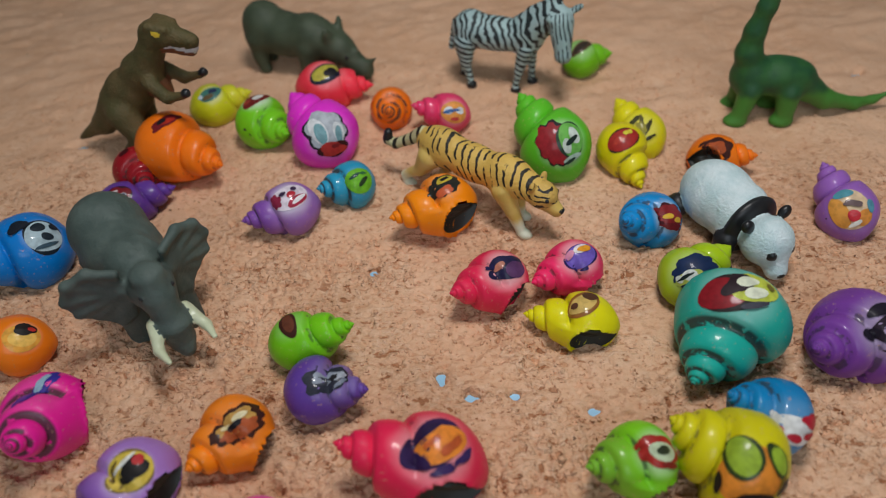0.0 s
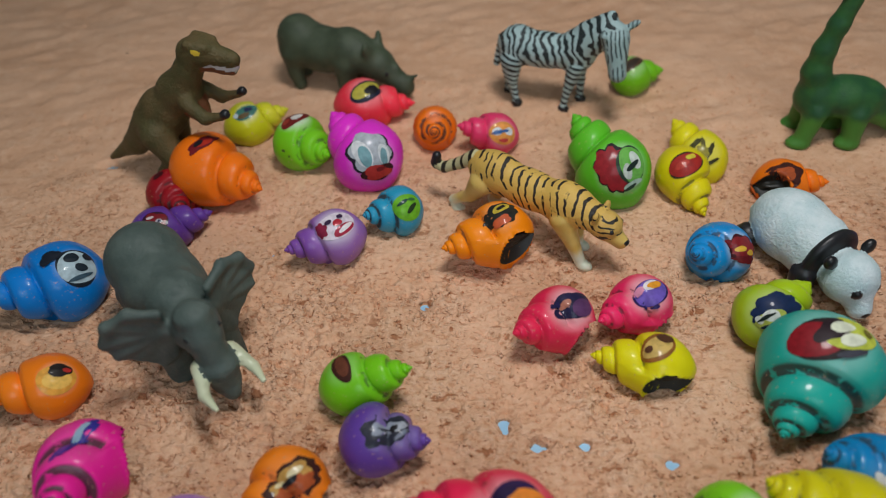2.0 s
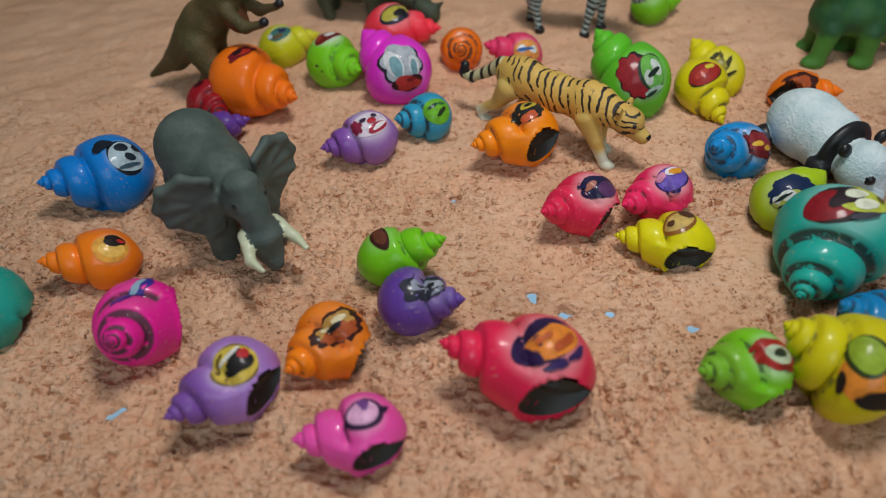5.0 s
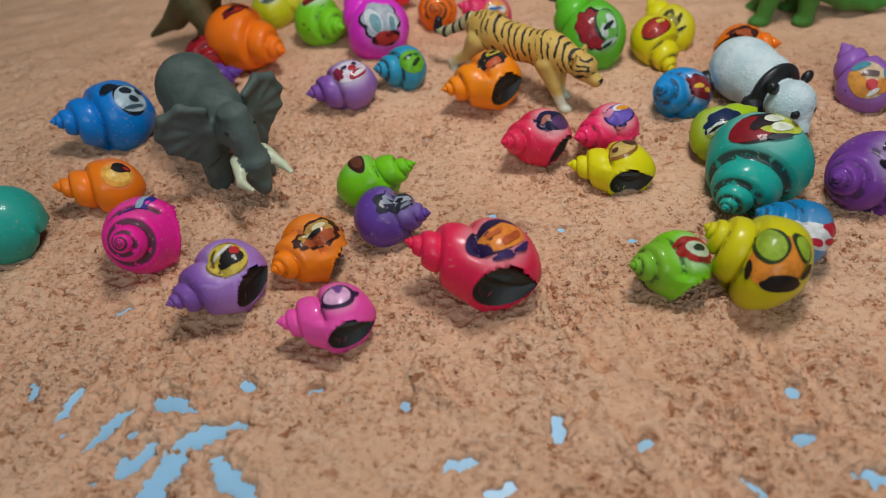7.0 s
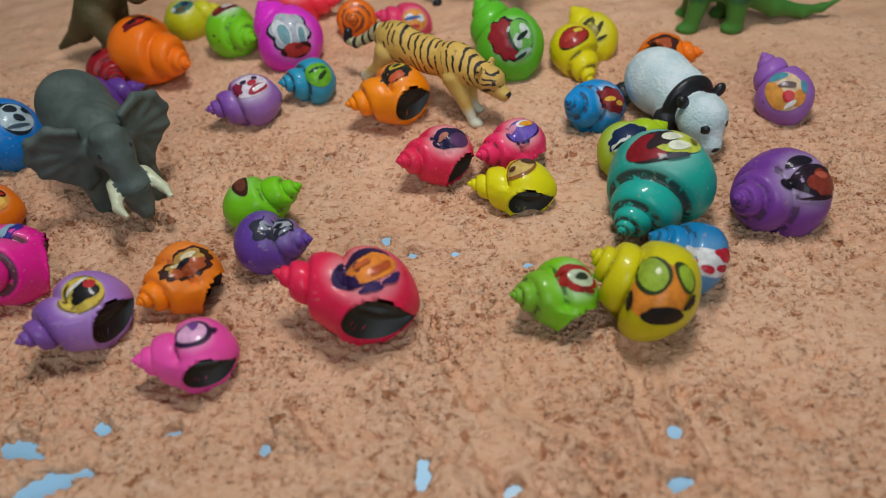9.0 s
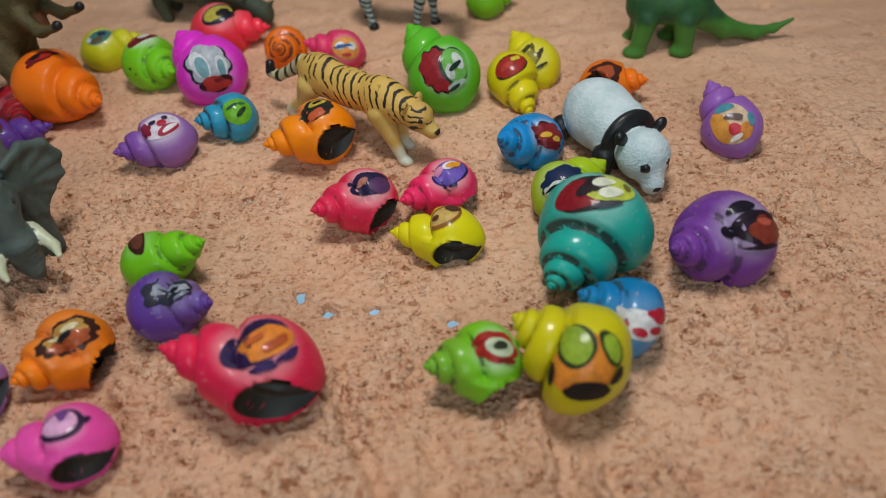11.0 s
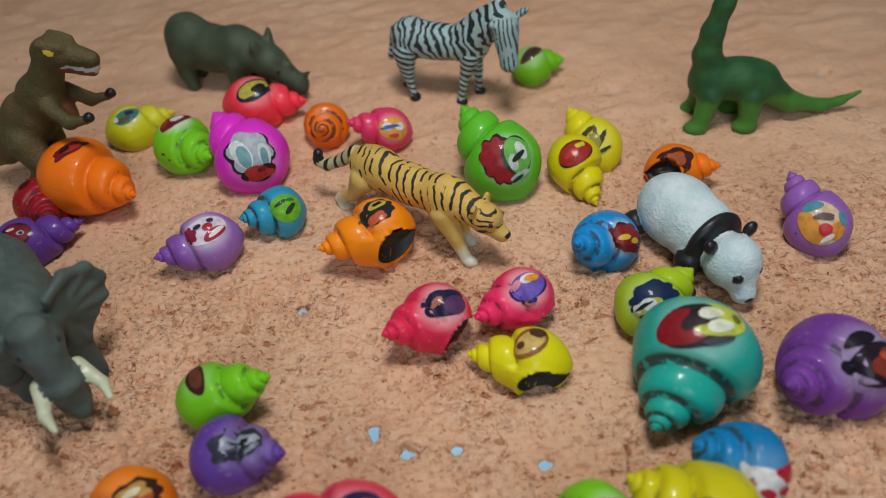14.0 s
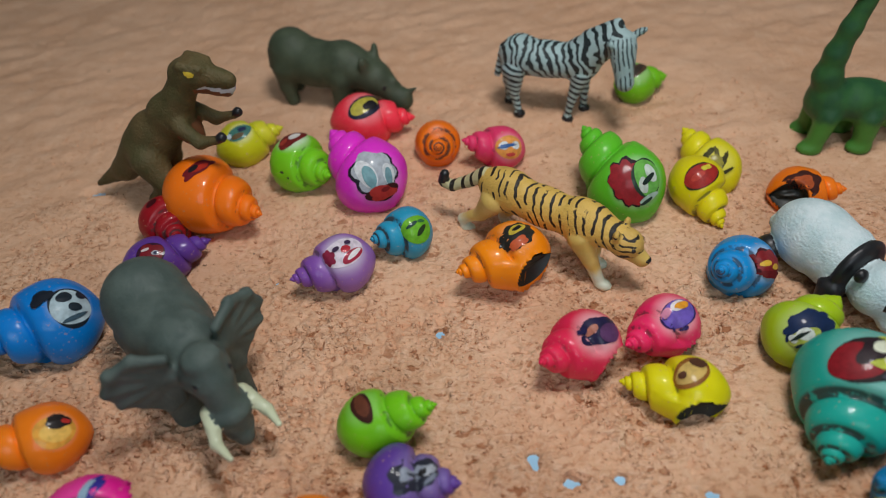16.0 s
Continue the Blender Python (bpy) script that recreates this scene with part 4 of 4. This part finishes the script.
painted_shell("small chipped sky-blue shell with a lime patch", -0.0084, 0.2252, 0.0091, -154, 16, 1.61, (50, 150, 185), pale=0.1, grime=0.8, spotty=1.2, lift=0.04,
              patch=(-0.01, (0.48, -0.55, 0.69), 11, 0.78, 0.60), blobs=((0, 0, 0.95, 0.95, 0, 0, (112, 185, 45)), (-0.2, 0.35, 0.35, 0.12, 30, 0, (30, 70, 60)), (0.2, -0.1, 0.38, 0.14, 50, 0, (40, 60, 30)), (0.3, 0.45, 0.2, 0.12, 0, 0, (50, 110, 60)),))
painted_shell("lilac shell with a white and maroon patch", -0.0308, 0.2107, 0.0098, -159, 3, 1.84, (152, 106, 182), tip=(125, 75, 160), pale=0.5, grime=0.4, spotty=0.3, lift=0.04,
              patch=(-0.11, (0.19, -0.36, 0.91), 26, 0.95, 0.63), blobs=((0, 0.05, 0.9, 0.85, 10, 0, (226, 214, 226)), (-0.62, 0.1, 0.3, 0.5, 0, 6, (140, 36, 66)), (0.28, -0.35, 0.5, 0.28, 30, 0, (165, 40, 66)), (0.34, -0.28, 0.36, 0.13, 30, 0, (235, 230, 232)), (0.1, 0.1, 0.16, 0.2, 0, 0, (190, 40, 56)), (-0.2, 0.3, 0.14, 0.14, 0, 0, (60, 40, 70)), (0.28, 0.42, 0.12, 0.14, 0, 0, (60, 40, 70)),))
painted_shell("deep purple shell with a dark red patch", -0.0939, 0.2212, 0.0092, 27, 4, 2.10, (98, 58, 150), pale=0.0, grime=0.2, spotty=0.3, lift=0.02,
              patch=(-0.15, (0.15, -0.44, 0.88), 19, 0.57, 0.53), blobs=((0, 0, 0.95, 0.95, 0, 0, (58, 24, 48)), (0.1, 0.1, 0.72, 0.7, 10, 4, (128, 28, 38)), (0.3, 0.0, 0.22, 0.16, 0, 0, (190, 190, 200)), (-0.2, 0.4, 0.25, 0.12, 0, 0, (215, 200, 200)), (0.32, -0.02, 0.12, 0.1, 0, 0, NAVY),))
painted_shell("glossy orange shell with a black and yellow patch", 0.0261, 0.2061, 0.0111, -164, 0, 1.82, (245, 138, 15), pale=0.1, grime=0.4, spotty=0.3, lift=0.22, opening=(0.8, -0.8, -0.1),
              patch=(-0.11, (0.03, -0.12, 0.99), 38, 0.69, 0.48), blobs=((0, 0, 0.95, 0.9, 0, 9, (40, 40, 36)), (0.25, 0.25, 0.42, 0.32, 0, 0, (200, 176, 60)), (0.25, 0.25, 0.24, 0.12, 0, 4, K), (-0.2, -0.55, 0.45, 0.32, 0, 4, (196, 88, 48)),))
painted_shell("large leaf-green shell with a maroon and teal patch", 0.0715, 0.2422, 0.0143, 123, 29, 1.80, (95, 185, 50), pale=0.45, grime=0.1, spotty=0.5, lift=0.08,
              patch=(-0.47, (-0.06, -0.57, 0.82), 14, 0.81, 0.77), blobs=((-0.3, 0.05, 0.68, 0.9, 0, 9, (36, 26, 30)), (-0.3, 0.05, 0.62, 0.82, 0, 9, (150, 34, 42)), (0.35, 0.05, 0.52, 0.75, 0, 0, (40, 60, 46)), (0.38, 0.06, 0.46, 0.68, 0, 0, (110, 180, 80)), (0.45, 0.2, 0.18, 0.32, 15, 0, (205, 215, 205)), (0.1, -0.12, 0.14, 0.28, 0, 0, (195, 205, 195)), (0.3, 0.05, 0.3, 0.08, 30, 0, (30, 45, 40)), (0.25, -0.62, 0.42, 0.16, 10, 0, (170, 195, 180)), (0.1, -0.75, 0.3, 0.1, 25, 0, (40, 60, 46)),))
painted_shell("yellow shell with a smudged dark print", 0.1098, 0.2540, 0.0099, 113, 19, 1.98, (222, 210, 30), pale=0.1, grime=0.5, spotty=0.8, lift=-0.08,
              patch=(-0.41, (-0.3, -0.45, 0.84), 23, 0.87, 0.90), blobs=((-0.2, 0.45, 0.5, 0.14, 20, 7, (74, 72, 40)), (0.25, -0.1, 0.5, 0.12, 35, 8, (66, 62, 34)), (-0.35, -0.35, 0.4, 0.12, 60, 6, (90, 86, 44)), (0.2, 0.35, 0.3, 0.09, 70, 6, (105, 98, 48)), (0, 0.0, 0.22, 0.3, 0, 7, (150, 140, 50)), (0.1, -0.6, 0.45, 0.1, 0, 6, (66, 62, 34)),))
painted_shell("yellow shell with a round dark red patch", 0.1003, 0.2385, 0.0097, -74, -19, 1.94, (220, 205, 25), pale=0.0, grime=0.4, spotty=0.5,
              patch=(-0.03, (-0.2, -0.39, 0.9), 28, 0.95, 0.52), blobs=((0, 0, 0.9, 0.92, -20, 0, (60, 50, 30)), (0, 0, 0.82, 0.82, -20, 0, (168, 44, 38)), (0.35, 0.3, 0.22, 0.2, 0, 4, (215, 200, 60)), (-0.15, 0.1, 0.3, 0.25, 0, 0, (190, 62, 48)),))
painted_shell("chipped blue shell with a maroon patch", 0.1014, 0.1989, 0.0102, 217, 32, 1.92, (20, 138, 205), pale=0.5, grime=0.5, spotty=0.9,
              patch=(0.28, (0.73, -0.39, 0.55), 8, 0.78, 0.60), blobs=((0, 0.1, 0.85, 0.75, -30, 7, (70, 20, 30)), (0, 0.1, 0.76, 0.64, -30, 7, (140, 34, 40)), (-0.1, 0.0, 0.24, 0.17, 0, 0, (226, 180, 60)), (0.35, -0.25, 0.2, 0.15, 0, 0, (226, 180, 60)), (0.15, -0.65, 0.5, 0.26, 0, 6, (110, 26, 34)), (-0.6, 0.75, 0.12, 0.3, 30, 0, (120, 30, 38)),))
painted_shell("orange shell with a dark brown patch", 0.1363, 0.2339, 0.0090, -14, 11, 1.80, (240, 120, 25), pale=0.0, grime=0.2, spotty=0.3, lift=-0.04, opening=(-1, -0.2, 0),
              patch=(-0.09, (-0.3, -0.51, 0.81), 18, 0.95, 0.77), blobs=((0, 0, 0.95, 0.9, 0, 6, (70, 34, 28)), (0.05, 0.05, 0.5, 0.42, 0, 4, (178, 84, 44)), (-0.3, 0.1, 0.2, 0.3, 0, 0, K),))
painted_shell("violet shell with a round pale and orange patch", 0.1712, 0.2000, 0.0100, 104, 26, 1.92, (150, 96, 180), pale=0.15, grime=0.2, spotty=0.3, lift=0.04, opening=(0.3, 0.5, -1),
              patch=(-0.49, (-0.39, -0.49, 0.78), 10, 0.95, 0.90), blobs=((0, 0, 0.8, 0.92, 0, 0, (226, 196, 160)), (-0.5, 0.05, 0.4, 0.7, 0, 0, (226, 156, 70)), (0.4, -0.4, 0.4, 0.4, 0, 0, (228, 150, 70)), (-0.1, 0.8, 0.35, 0.2, 0, 0, (80, 150, 165)), (0.75, 0.1, 0.2, 0.3, 0, 0, (90, 150, 170)), (0, -0.15, 0.22, 0.22, 0, 0, (205, 50, 60)), (0.1, 0.3, 0.3, 0.12, -20, 4, (110, 90, 90)), (-0.05, -0.5, 0.3, 0.12, 20, 0, (240, 236, 228)),))
painted_shell("yellow-green shell with a spiky dark blue patch", 0.1094, 0.1703, 0.0105, 32, 15, 1.70, (165, 195, 30), pale=0.2, grime=0.3, spotty=0.6,
              patch=(-0.41, (-0.04, -0.39, 0.92), 15, 0.95, 0.59), blobs=((0.1, 0.1, 0.88, 0.88, 0, 9, (24, 44, 82)), (-0.25, -0.25, 0.5, 0.42, 10, 0, (188, 200, 90)), (-0.12, -0.1, 0.24, 0.3, 15, 0, (225, 230, 225)), (-0.5, -0.1, 0.16, 0.26, 0, 0, (215, 222, 215)), (-0.3, -0.1, 0.3, 0.1, 10, 4, (26, 40, 36)), (-0.3, -0.6, 0.3, 0.12, 0, 0, (36, 50, 60)),))
painted_shell("large turquoise shell with a maroon and yellow patch", 0.1121, 0.1459, 0.0162, -130, -7, 1.58, (38, 165, 150), pale=0.2, grime=0.75, spotty=0.15, lift=-0.02,
              patch=(-0.06, (-0.11, -0.06, 0.99), 2, 0.86, 0.41), blobs=((-0.05, 0, 0.98, 0.95, 0, 0, (44, 38, 38)), (-0.42, 0.05, 0.58, 0.82, 0, 0, (138, 24, 34)), (0.4, 0.05, 0.55, 0.85, 0, 0, (196, 206, 76)), (0.02, 0.25, 0.3, 0.5, -20, 3, (44, 30, 36)), (0.22, 0.3, 0.22, 0.28, 0, 0, (226, 230, 205)), (0.3, -0.3, 0.24, 0.28, 0, 0, (226, 230, 205)), (0.7, 0.0, 0.1, 0.22, 0, 0, (120, 110, 50)), (0.2, -0.85, 0.3, 0.16, 0, 0, (70, 70, 80)),))
painted_shell("large purple shell with a black and rust patch", 0.1485, 0.1410, 0.0140, -155, 19, 1.57, (118, 60, 152), pale=0.3, grime=0.4, spotty=0.3, lift=-0.18,
              patch=(0.24, (0.48, -0.37, 0.8), 2, 0.89, 0.65), blobs=((0.25, -0.05, 0.6, 0.62, 0, 0, (40, 26, 40)), (-0.55, -0.15, 0.36, 0.3, 0, 0, (30, 24, 38)), (-0.1, 0.75, 0.38, 0.26, 0, 0, (30, 24, 38)), (0.4, -0.15, 0.42, 0.46, 0, 4, (140, 56, 42)), (0.3, 0.1, 0.16, 0.12, 0, 0, (195, 92, 70)), (0.5, 0.3, 0.14, 0.1, 0, 0, (60, 30, 36)), (0.3, -0.7, 0.4, 0.1, 20, 0, (44, 24, 34)),))
painted_shell("blue shell with a white and red-dotted patch", 0.1145, 0.1164, 0.0112, 162, 30, 1.34, (15, 125, 182), pale=0.1, grime=0.5, spotty=0.2, lift=-0.08,
              patch=(-0.03, (0.16, -0.73, 0.66), -17, 0.95, 0.48), blobs=((-0.05, -0.1, 0.9, 0.75, -15, 0, (228, 228, 228)), (-0.6, 0.5, 0.2, 0.4, 20, 0, (228, 228, 228)), (0.5, 0.55, 0.4, 0.38, 0, 4, (188, 34, 54)), (-0.4, -0.15, 0.13, 0.16, 0, 0, (190, 34, 54)), (0, -0.4, 0.18, 0.2, 0, 0, (190, 34, 54)), (0.4, -0.2, 0.2, 0.22, 0, 0, (190, 34, 54)), (-0.75, -0.35, 0.12, 0.12, 0, 0, (190, 34, 54)),))
painted_shell("large yellow shell with a green, orange and black print", 0.0994, 0.1028, 0.0139, 148, 20, 1.41, (205, 195, 20), pale=0.0, grime=0.35, spotty=0.1, lift=0.08,
              patch=(-0.03, (-0.07, -0.64, 0.76), 2, 0.95, 0.85), blobs=((-0.05, -0.15, 0.72, 0.7, 0, 0, (228, 140, 48)), (-0.15, 0.42, 0.4, 0.58, 15, 0, (48, 62, 28)), (-0.13, 0.42, 0.31, 0.48, 15, 0, (150, 178, 52)), (0.6, 0.2, 0.26, 0.42, 10, 0, (48, 62, 28)), (0.6, 0.2, 0.19, 0.33, 10, 0, (150, 178, 52)), (0.05, -0.7, 0.52, 0.26, -12, 3, (28, 24, 22)), (0.7, -0.45, 0.26, 0.16, 40, 3, (28, 24, 22)), (-0.68, -0.3, 0.1, 0.3, -20, 0, (36, 28, 22)),))
painted_shell("lime-green shell with a rust-red patch and worn tip", 0.0757, 0.1048, 0.0099, -167, 16, 1.62, (125, 200, 40), tip=(120, 175, 55), pale=0.35, grime=0.5, spotty=0.8, lift=0.18, opening=(0.5, -0.7, -0.5),
              patch=(-0.11, (0.33, -0.27, 0.9), 12, 0.81, 0.57), blobs=((0, 0.1, 0.85, 0.7, -40, 5, (168, 42, 34)), (0.1, 0.0, 0.5, 0.4, -40, 0, (190, 205, 170)), (0.1, 0.05, 0.22, 0.2, -20, 0, (50, 60, 40)), (0.25, -0.65, 0.35, 0.15, -30, 0, (130, 40, 34)), (-0.5, 0.7, 0.35, 0.2, 0, 5, (168, 42, 34)),))
painted_shell("large rose-red shell with an orange and indigo patch", 0.0198, 0.1047, 0.0129, 173, 17, 1.95, (225, 45, 82), pale=0.3, grime=0.1, spotty=0.1, lift=0.22, opening=(0.45, -1, -0.12),
              patch=(-0.02, (0.26, -0.16, 0.95), 32, 0.95, 0.60), blobs=((-0.05, 0.15, 0.88, 0.85, 0, 0, (52, 32, 78)), (0.12, -0.05, 0.68, 0.62, -10, 0, (238, 140, 52)), (-0.1, 0.62, 0.5, 0.24, -10, 0, (44, 28, 66)), (-0.5, -0.1, 0.2, 0.55, 15, 3, (52, 32, 78)), (-0.1, -0.85, 0.28, 0.16, -15, 3, (60, 40, 92)), (0.45, -0.82, 0.28, 0.16, 10, 3, (60, 40, 92)), (0.3, -0.3, 0.3, 0.14, 20, 4, (190, 86, 42)), (0.0, 0.1, 0.2, 0.1, 10, 4, (200, 96, 44)),))
painted_shell("crimson-pink shell with a navy patch", 0.0430, 0.1700, 0.0101, -149, 17, 1.85, (225, 50, 85), pale=0.4, grime=0.25, spotty=0.3, lift=0.10, opening=(0.9, -0.5, -0.4),
              patch=(0.03, (0.42, -0.19, 0.89), 28, 0.95, 0.54), blobs=((0, 0.1, 0.85, 0.8, -20, 4, (36, 32, 68)), (0.35, -0.3, 0.4, 0.55, 0, 0, (92, 56, 98)), (-0.2, 0.3, 0.24, 0.22, 0, 0, (190, 120, 100)), (-0.55, 0.6, 0.3, 0.25, 0, 4, (40, 36, 80)),))
painted_shell("pink shell with a purple and orange patch", 0.0697, 0.1767, 0.0093, -150, 10, 1.90, (235, 55, 105), pale=0.4, grime=0.45, spotty=0.2, lift=0.07, opening=(0.8, -0.3, -0.6),
              patch=(0.12, (0.32, -0.2, 0.93), 27, 0.95, 0.58), blobs=((0, 0, 0.82, 0.9, -20, 0, (50, 38, 96)), (0, 0, 0.73, 0.8, -20, 0, (116, 92, 188)), (-0.35, 0.45, 0.26, 0.28, 0, 0, (228, 150, 180)), (0.2, 0.4, 0.3, 0.3, 0, 0, (234, 225, 226)), (0.32, 0.3, 0.3, 0.2, -10, 3, (232, 156, 44)), (-0.4, -0.85, 0.14, 0.2, 20, 3, (50, 38, 96)), (0.0, -0.95, 0.14, 0.15, 0, 3, (50, 38, 96)),))
painted_shell("small yellow shell with a brown patch", 0.0688, 0.1548, 0.0093, 164, -3, 1.99, (222, 212, 20), pale=0.0, grime=0.3, spotty=0.5, lift=-0.07, opening=(0.35, -1, -0.1),
              patch=(-0.10, (-0.07, -0.03, 1.0), 32, 0.87, 0.50), blobs=((0, 0, 0.95, 0.9, 0, 0, (150, 96, 40)), (0, -0.05, 0.68, 0.62, 0, 0, (212, 178, 100)), (0.5, 0.1, 0.28, 0.5, 10, 0, (84, 52, 34)), (-0.3, 0.1, 0.16, 0.22, 0, 0, (96, 60, 40)),))
painted_shell("lime-green shell with a dark brown hollow patch", -0.0167, 0.1502, 0.0090, -3, 26, 2.10, (115, 195, 30), pale=0.1, grime=0.3, spotty=0.5, lift=0.14,
              patch=(-0.01, (-0.44, -0.03, 0.9), 23, 0.36, 0.73), blobs=((0, 0, 0.8, 0.95, 20, 0, (66, 34, 26)), (0.05, 0.05, 0.52, 0.65, 20, 0, (108, 60, 42)),))
painted_shell("violet shell with a smoky grey print", -0.0102, 0.1316, 0.0097, -11, 13, 1.66, (96, 62, 152), pale=0.12, grime=0.3, spotty=0.2, lift=0.03,
              patch=(0.70, (-0.24, -0.04, 0.97), 39, 0.95, 0.72), blobs=((0, 0, 0.95, 0.85, -10, 8, (44, 46, 60)), (-0.2, 0.2, 0.4, 0.3, 20, 6, (150, 158, 172)), (0.3, -0.1, 0.36, 0.26, -20, 6, (170, 176, 186)), (0.0, 0.0, 0.2, 0.16, 0, 5, K), (0.1, -0.55, 0.4, 0.14, 0, 5, (120, 128, 144)),))
painted_shell("orange shell with a dark brown and ochre print", -0.0337, 0.1185, 0.0107, -129, 13, 1.58, (245, 132, 20), pale=0.05, grime=0.3, spotty=0.3, lift=-0.02, opening=(1, -0.3, -0.5),
              patch=(0.19, (0.45, -0.11, 0.88), 38, 0.95, 0.56), blobs=((0, 0, 0.95, 0.9, 0, 11, (66, 34, 24)), (0, 0.15, 0.6, 0.5, 0, 6, (196, 150, 76)), (0, -0.3, 0.55, 0.42, 0, 7, (176, 84, 42)), (-0.25, 0.25, 0.2, 0.16, 0, 0, (228, 214, 170)), (0.2, 0.3, 0.2, 0.14, 0, 0, (228, 214, 170)), (-0.02, 0.08, 0.22, 0.14, 0, 4, K),))
painted_shell("lilac shell with a round gold and black patch", -0.0562, 0.1024, 0.0107, -138, 8, 1.78, (168, 122, 198), tip=(125, 80, 160), pale=0.55, grime=0.2, spotty=0.4, lift=0.22, opening=(1, -0.5, -0.15),
              patch=(0.03, (0.32, -0.16, 0.93), 32, 0.70, 0.56), blobs=((0, 0, 0.95, 0.97, 0, 0, (136, 110, 60)), (0, 0, 0.88, 0.9, 0, 0, (220, 192, 78)), (0.22, 0.0, 0.46, 0.5, -35, 3, (28, 24, 24)), (0.45, 0.25, 0.2, 0.22, 0, 0, (196, 44, 48)), (0.05, 0.42, 0.5, 0.09, 25, 0, (232, 230, 222)), (-0.5, 0.1, 0.3, 0.07, 55, 0, (96, 74, 34)), (-0.3, 0.5, 0.25, 0.06, 40, 0, (96, 74, 34)),))
painted_shell("hot-pink shell with blue and purple streaks", -0.0883, 0.1248, 0.0121, -84, 37, 1.79, (235, 40, 150), pale=0.05, grime=0.9, spotty=0.3, lift=0.11, opening=(1, -0.1, 0.05),
              patch=(0.45, (0.03, 0.6, 0.8), 71, 0.84, 0.24), blobs=((0, 0, 0.95, 0.8, 0, 5, (58, 50, 150)), (-0.35, -0.1, 0.4, 0.4, 0, 4, (120, 60, 160)), (0.35, 0.3, 0.35, 0.3, 0, 5, (150, 180, 200)),))
painted_shell("orange shell with a gold and black print", -0.1102, 0.1525, 0.0095, -162, 17, 1.90, (245, 128, 28), pale=0.3, grime=0.3, spotty=0.4, lift=0.03,
              patch=(-0.47, (0.37, -0.33, 0.87), 16, 0.66, 0.55), blobs=((0, -0.1, 0.95, 0.85, 0, 0, (240, 172, 70)), (0.0, -0.15, 0.6, 0.5, 0, 0, (244, 196, 96)), (0.15, 0.45, 0.52, 0.42, -15, 3, (34, 26, 24)), (0.4, 0.4, 0.2, 0.14, -10, 0, (190, 50, 44)),))
painted_shell("large blue shell with a black and white patch", -0.1207, 0.1922, 0.0134, -147, 17, 1.72, (0, 122, 205), pale=0.45, grime=0.2, spotty=0.2, lift=0.11,
              patch=(-0.41, (0.5, -0.31, 0.81), 25, 0.58, 0.58), blobs=((0.05, -0.05, 0.88, 0.9, 0, 0, (28, 40, 50)), (0.05, -0.05, 0.78, 0.8, 0, 0, (178, 200, 208)), (-0.15, 0.4, 0.3, 0.22, 20, 0, (28, 40, 50)), (0.5, 0.4, 0.22, 0.2, 0, 0, (28, 40, 50)), (0.1, -0.1, 0.26, 0.16, -20, 0, (34, 46, 56)), (0.0, -0.5, 0.5, 0.1, 10, 0, (60, 84, 98)), (-0.95, 0.65, 0.45, 0.34, 15, 3, (24, 32, 44)),))
painted_shell("small pink shell with a dark curled print", -0.0227, 0.0880, 0.0093, -174, 2, 1.82, (240, 100, 175), pale=0.3, grime=0.5, spotty=0.2, lift=0.14, opening=(0.75, -0.85, -0.1),
              patch=(-0.25, (0.04, -0.06, 1.0), 36, 0.68, 0.47), blobs=((0, 0, 0.82, 0.95, 0, 0, (58, 34, 70)), (-0.02, 0.05, 0.6, 0.68, 0, 0, (236, 176, 214)), (0.15, 0.45, 0.2, 0.35, 0, 3, (120, 70, 140)), (0.85, -0.3, 0.25, 0.22, -20, 3, (50, 30, 60)), (-0.9, 0.1, 0.2, 0.2, 0, 3, (50, 30, 60)),))
painted_shell("plain glossy turquoise shell resting on the crumbly sand", -0.1375, 0.1320, 0.0125, 161, -4, 1.65, (45, 160, 145), pale=0.1, grime=0.3, spotty=0.2)
painted_shell("small lime-green shell with a brown patch beside the zebra toy", 0.0970, 0.3135, 0.0086, 12, 3, 1.78, (115, 185, 35), pale=0.2, grime=0.2, spotty=0.3,
              patch=(-0.34, (0.01, -0.31, 0.95), 35, 0.95, 0.32), blobs=((0, 0, 0.95, 0.9, 0, 0, (88, 66, 48)), (0, 0, 0.55, 0.5, 0, 4, (58, 48, 40)),))
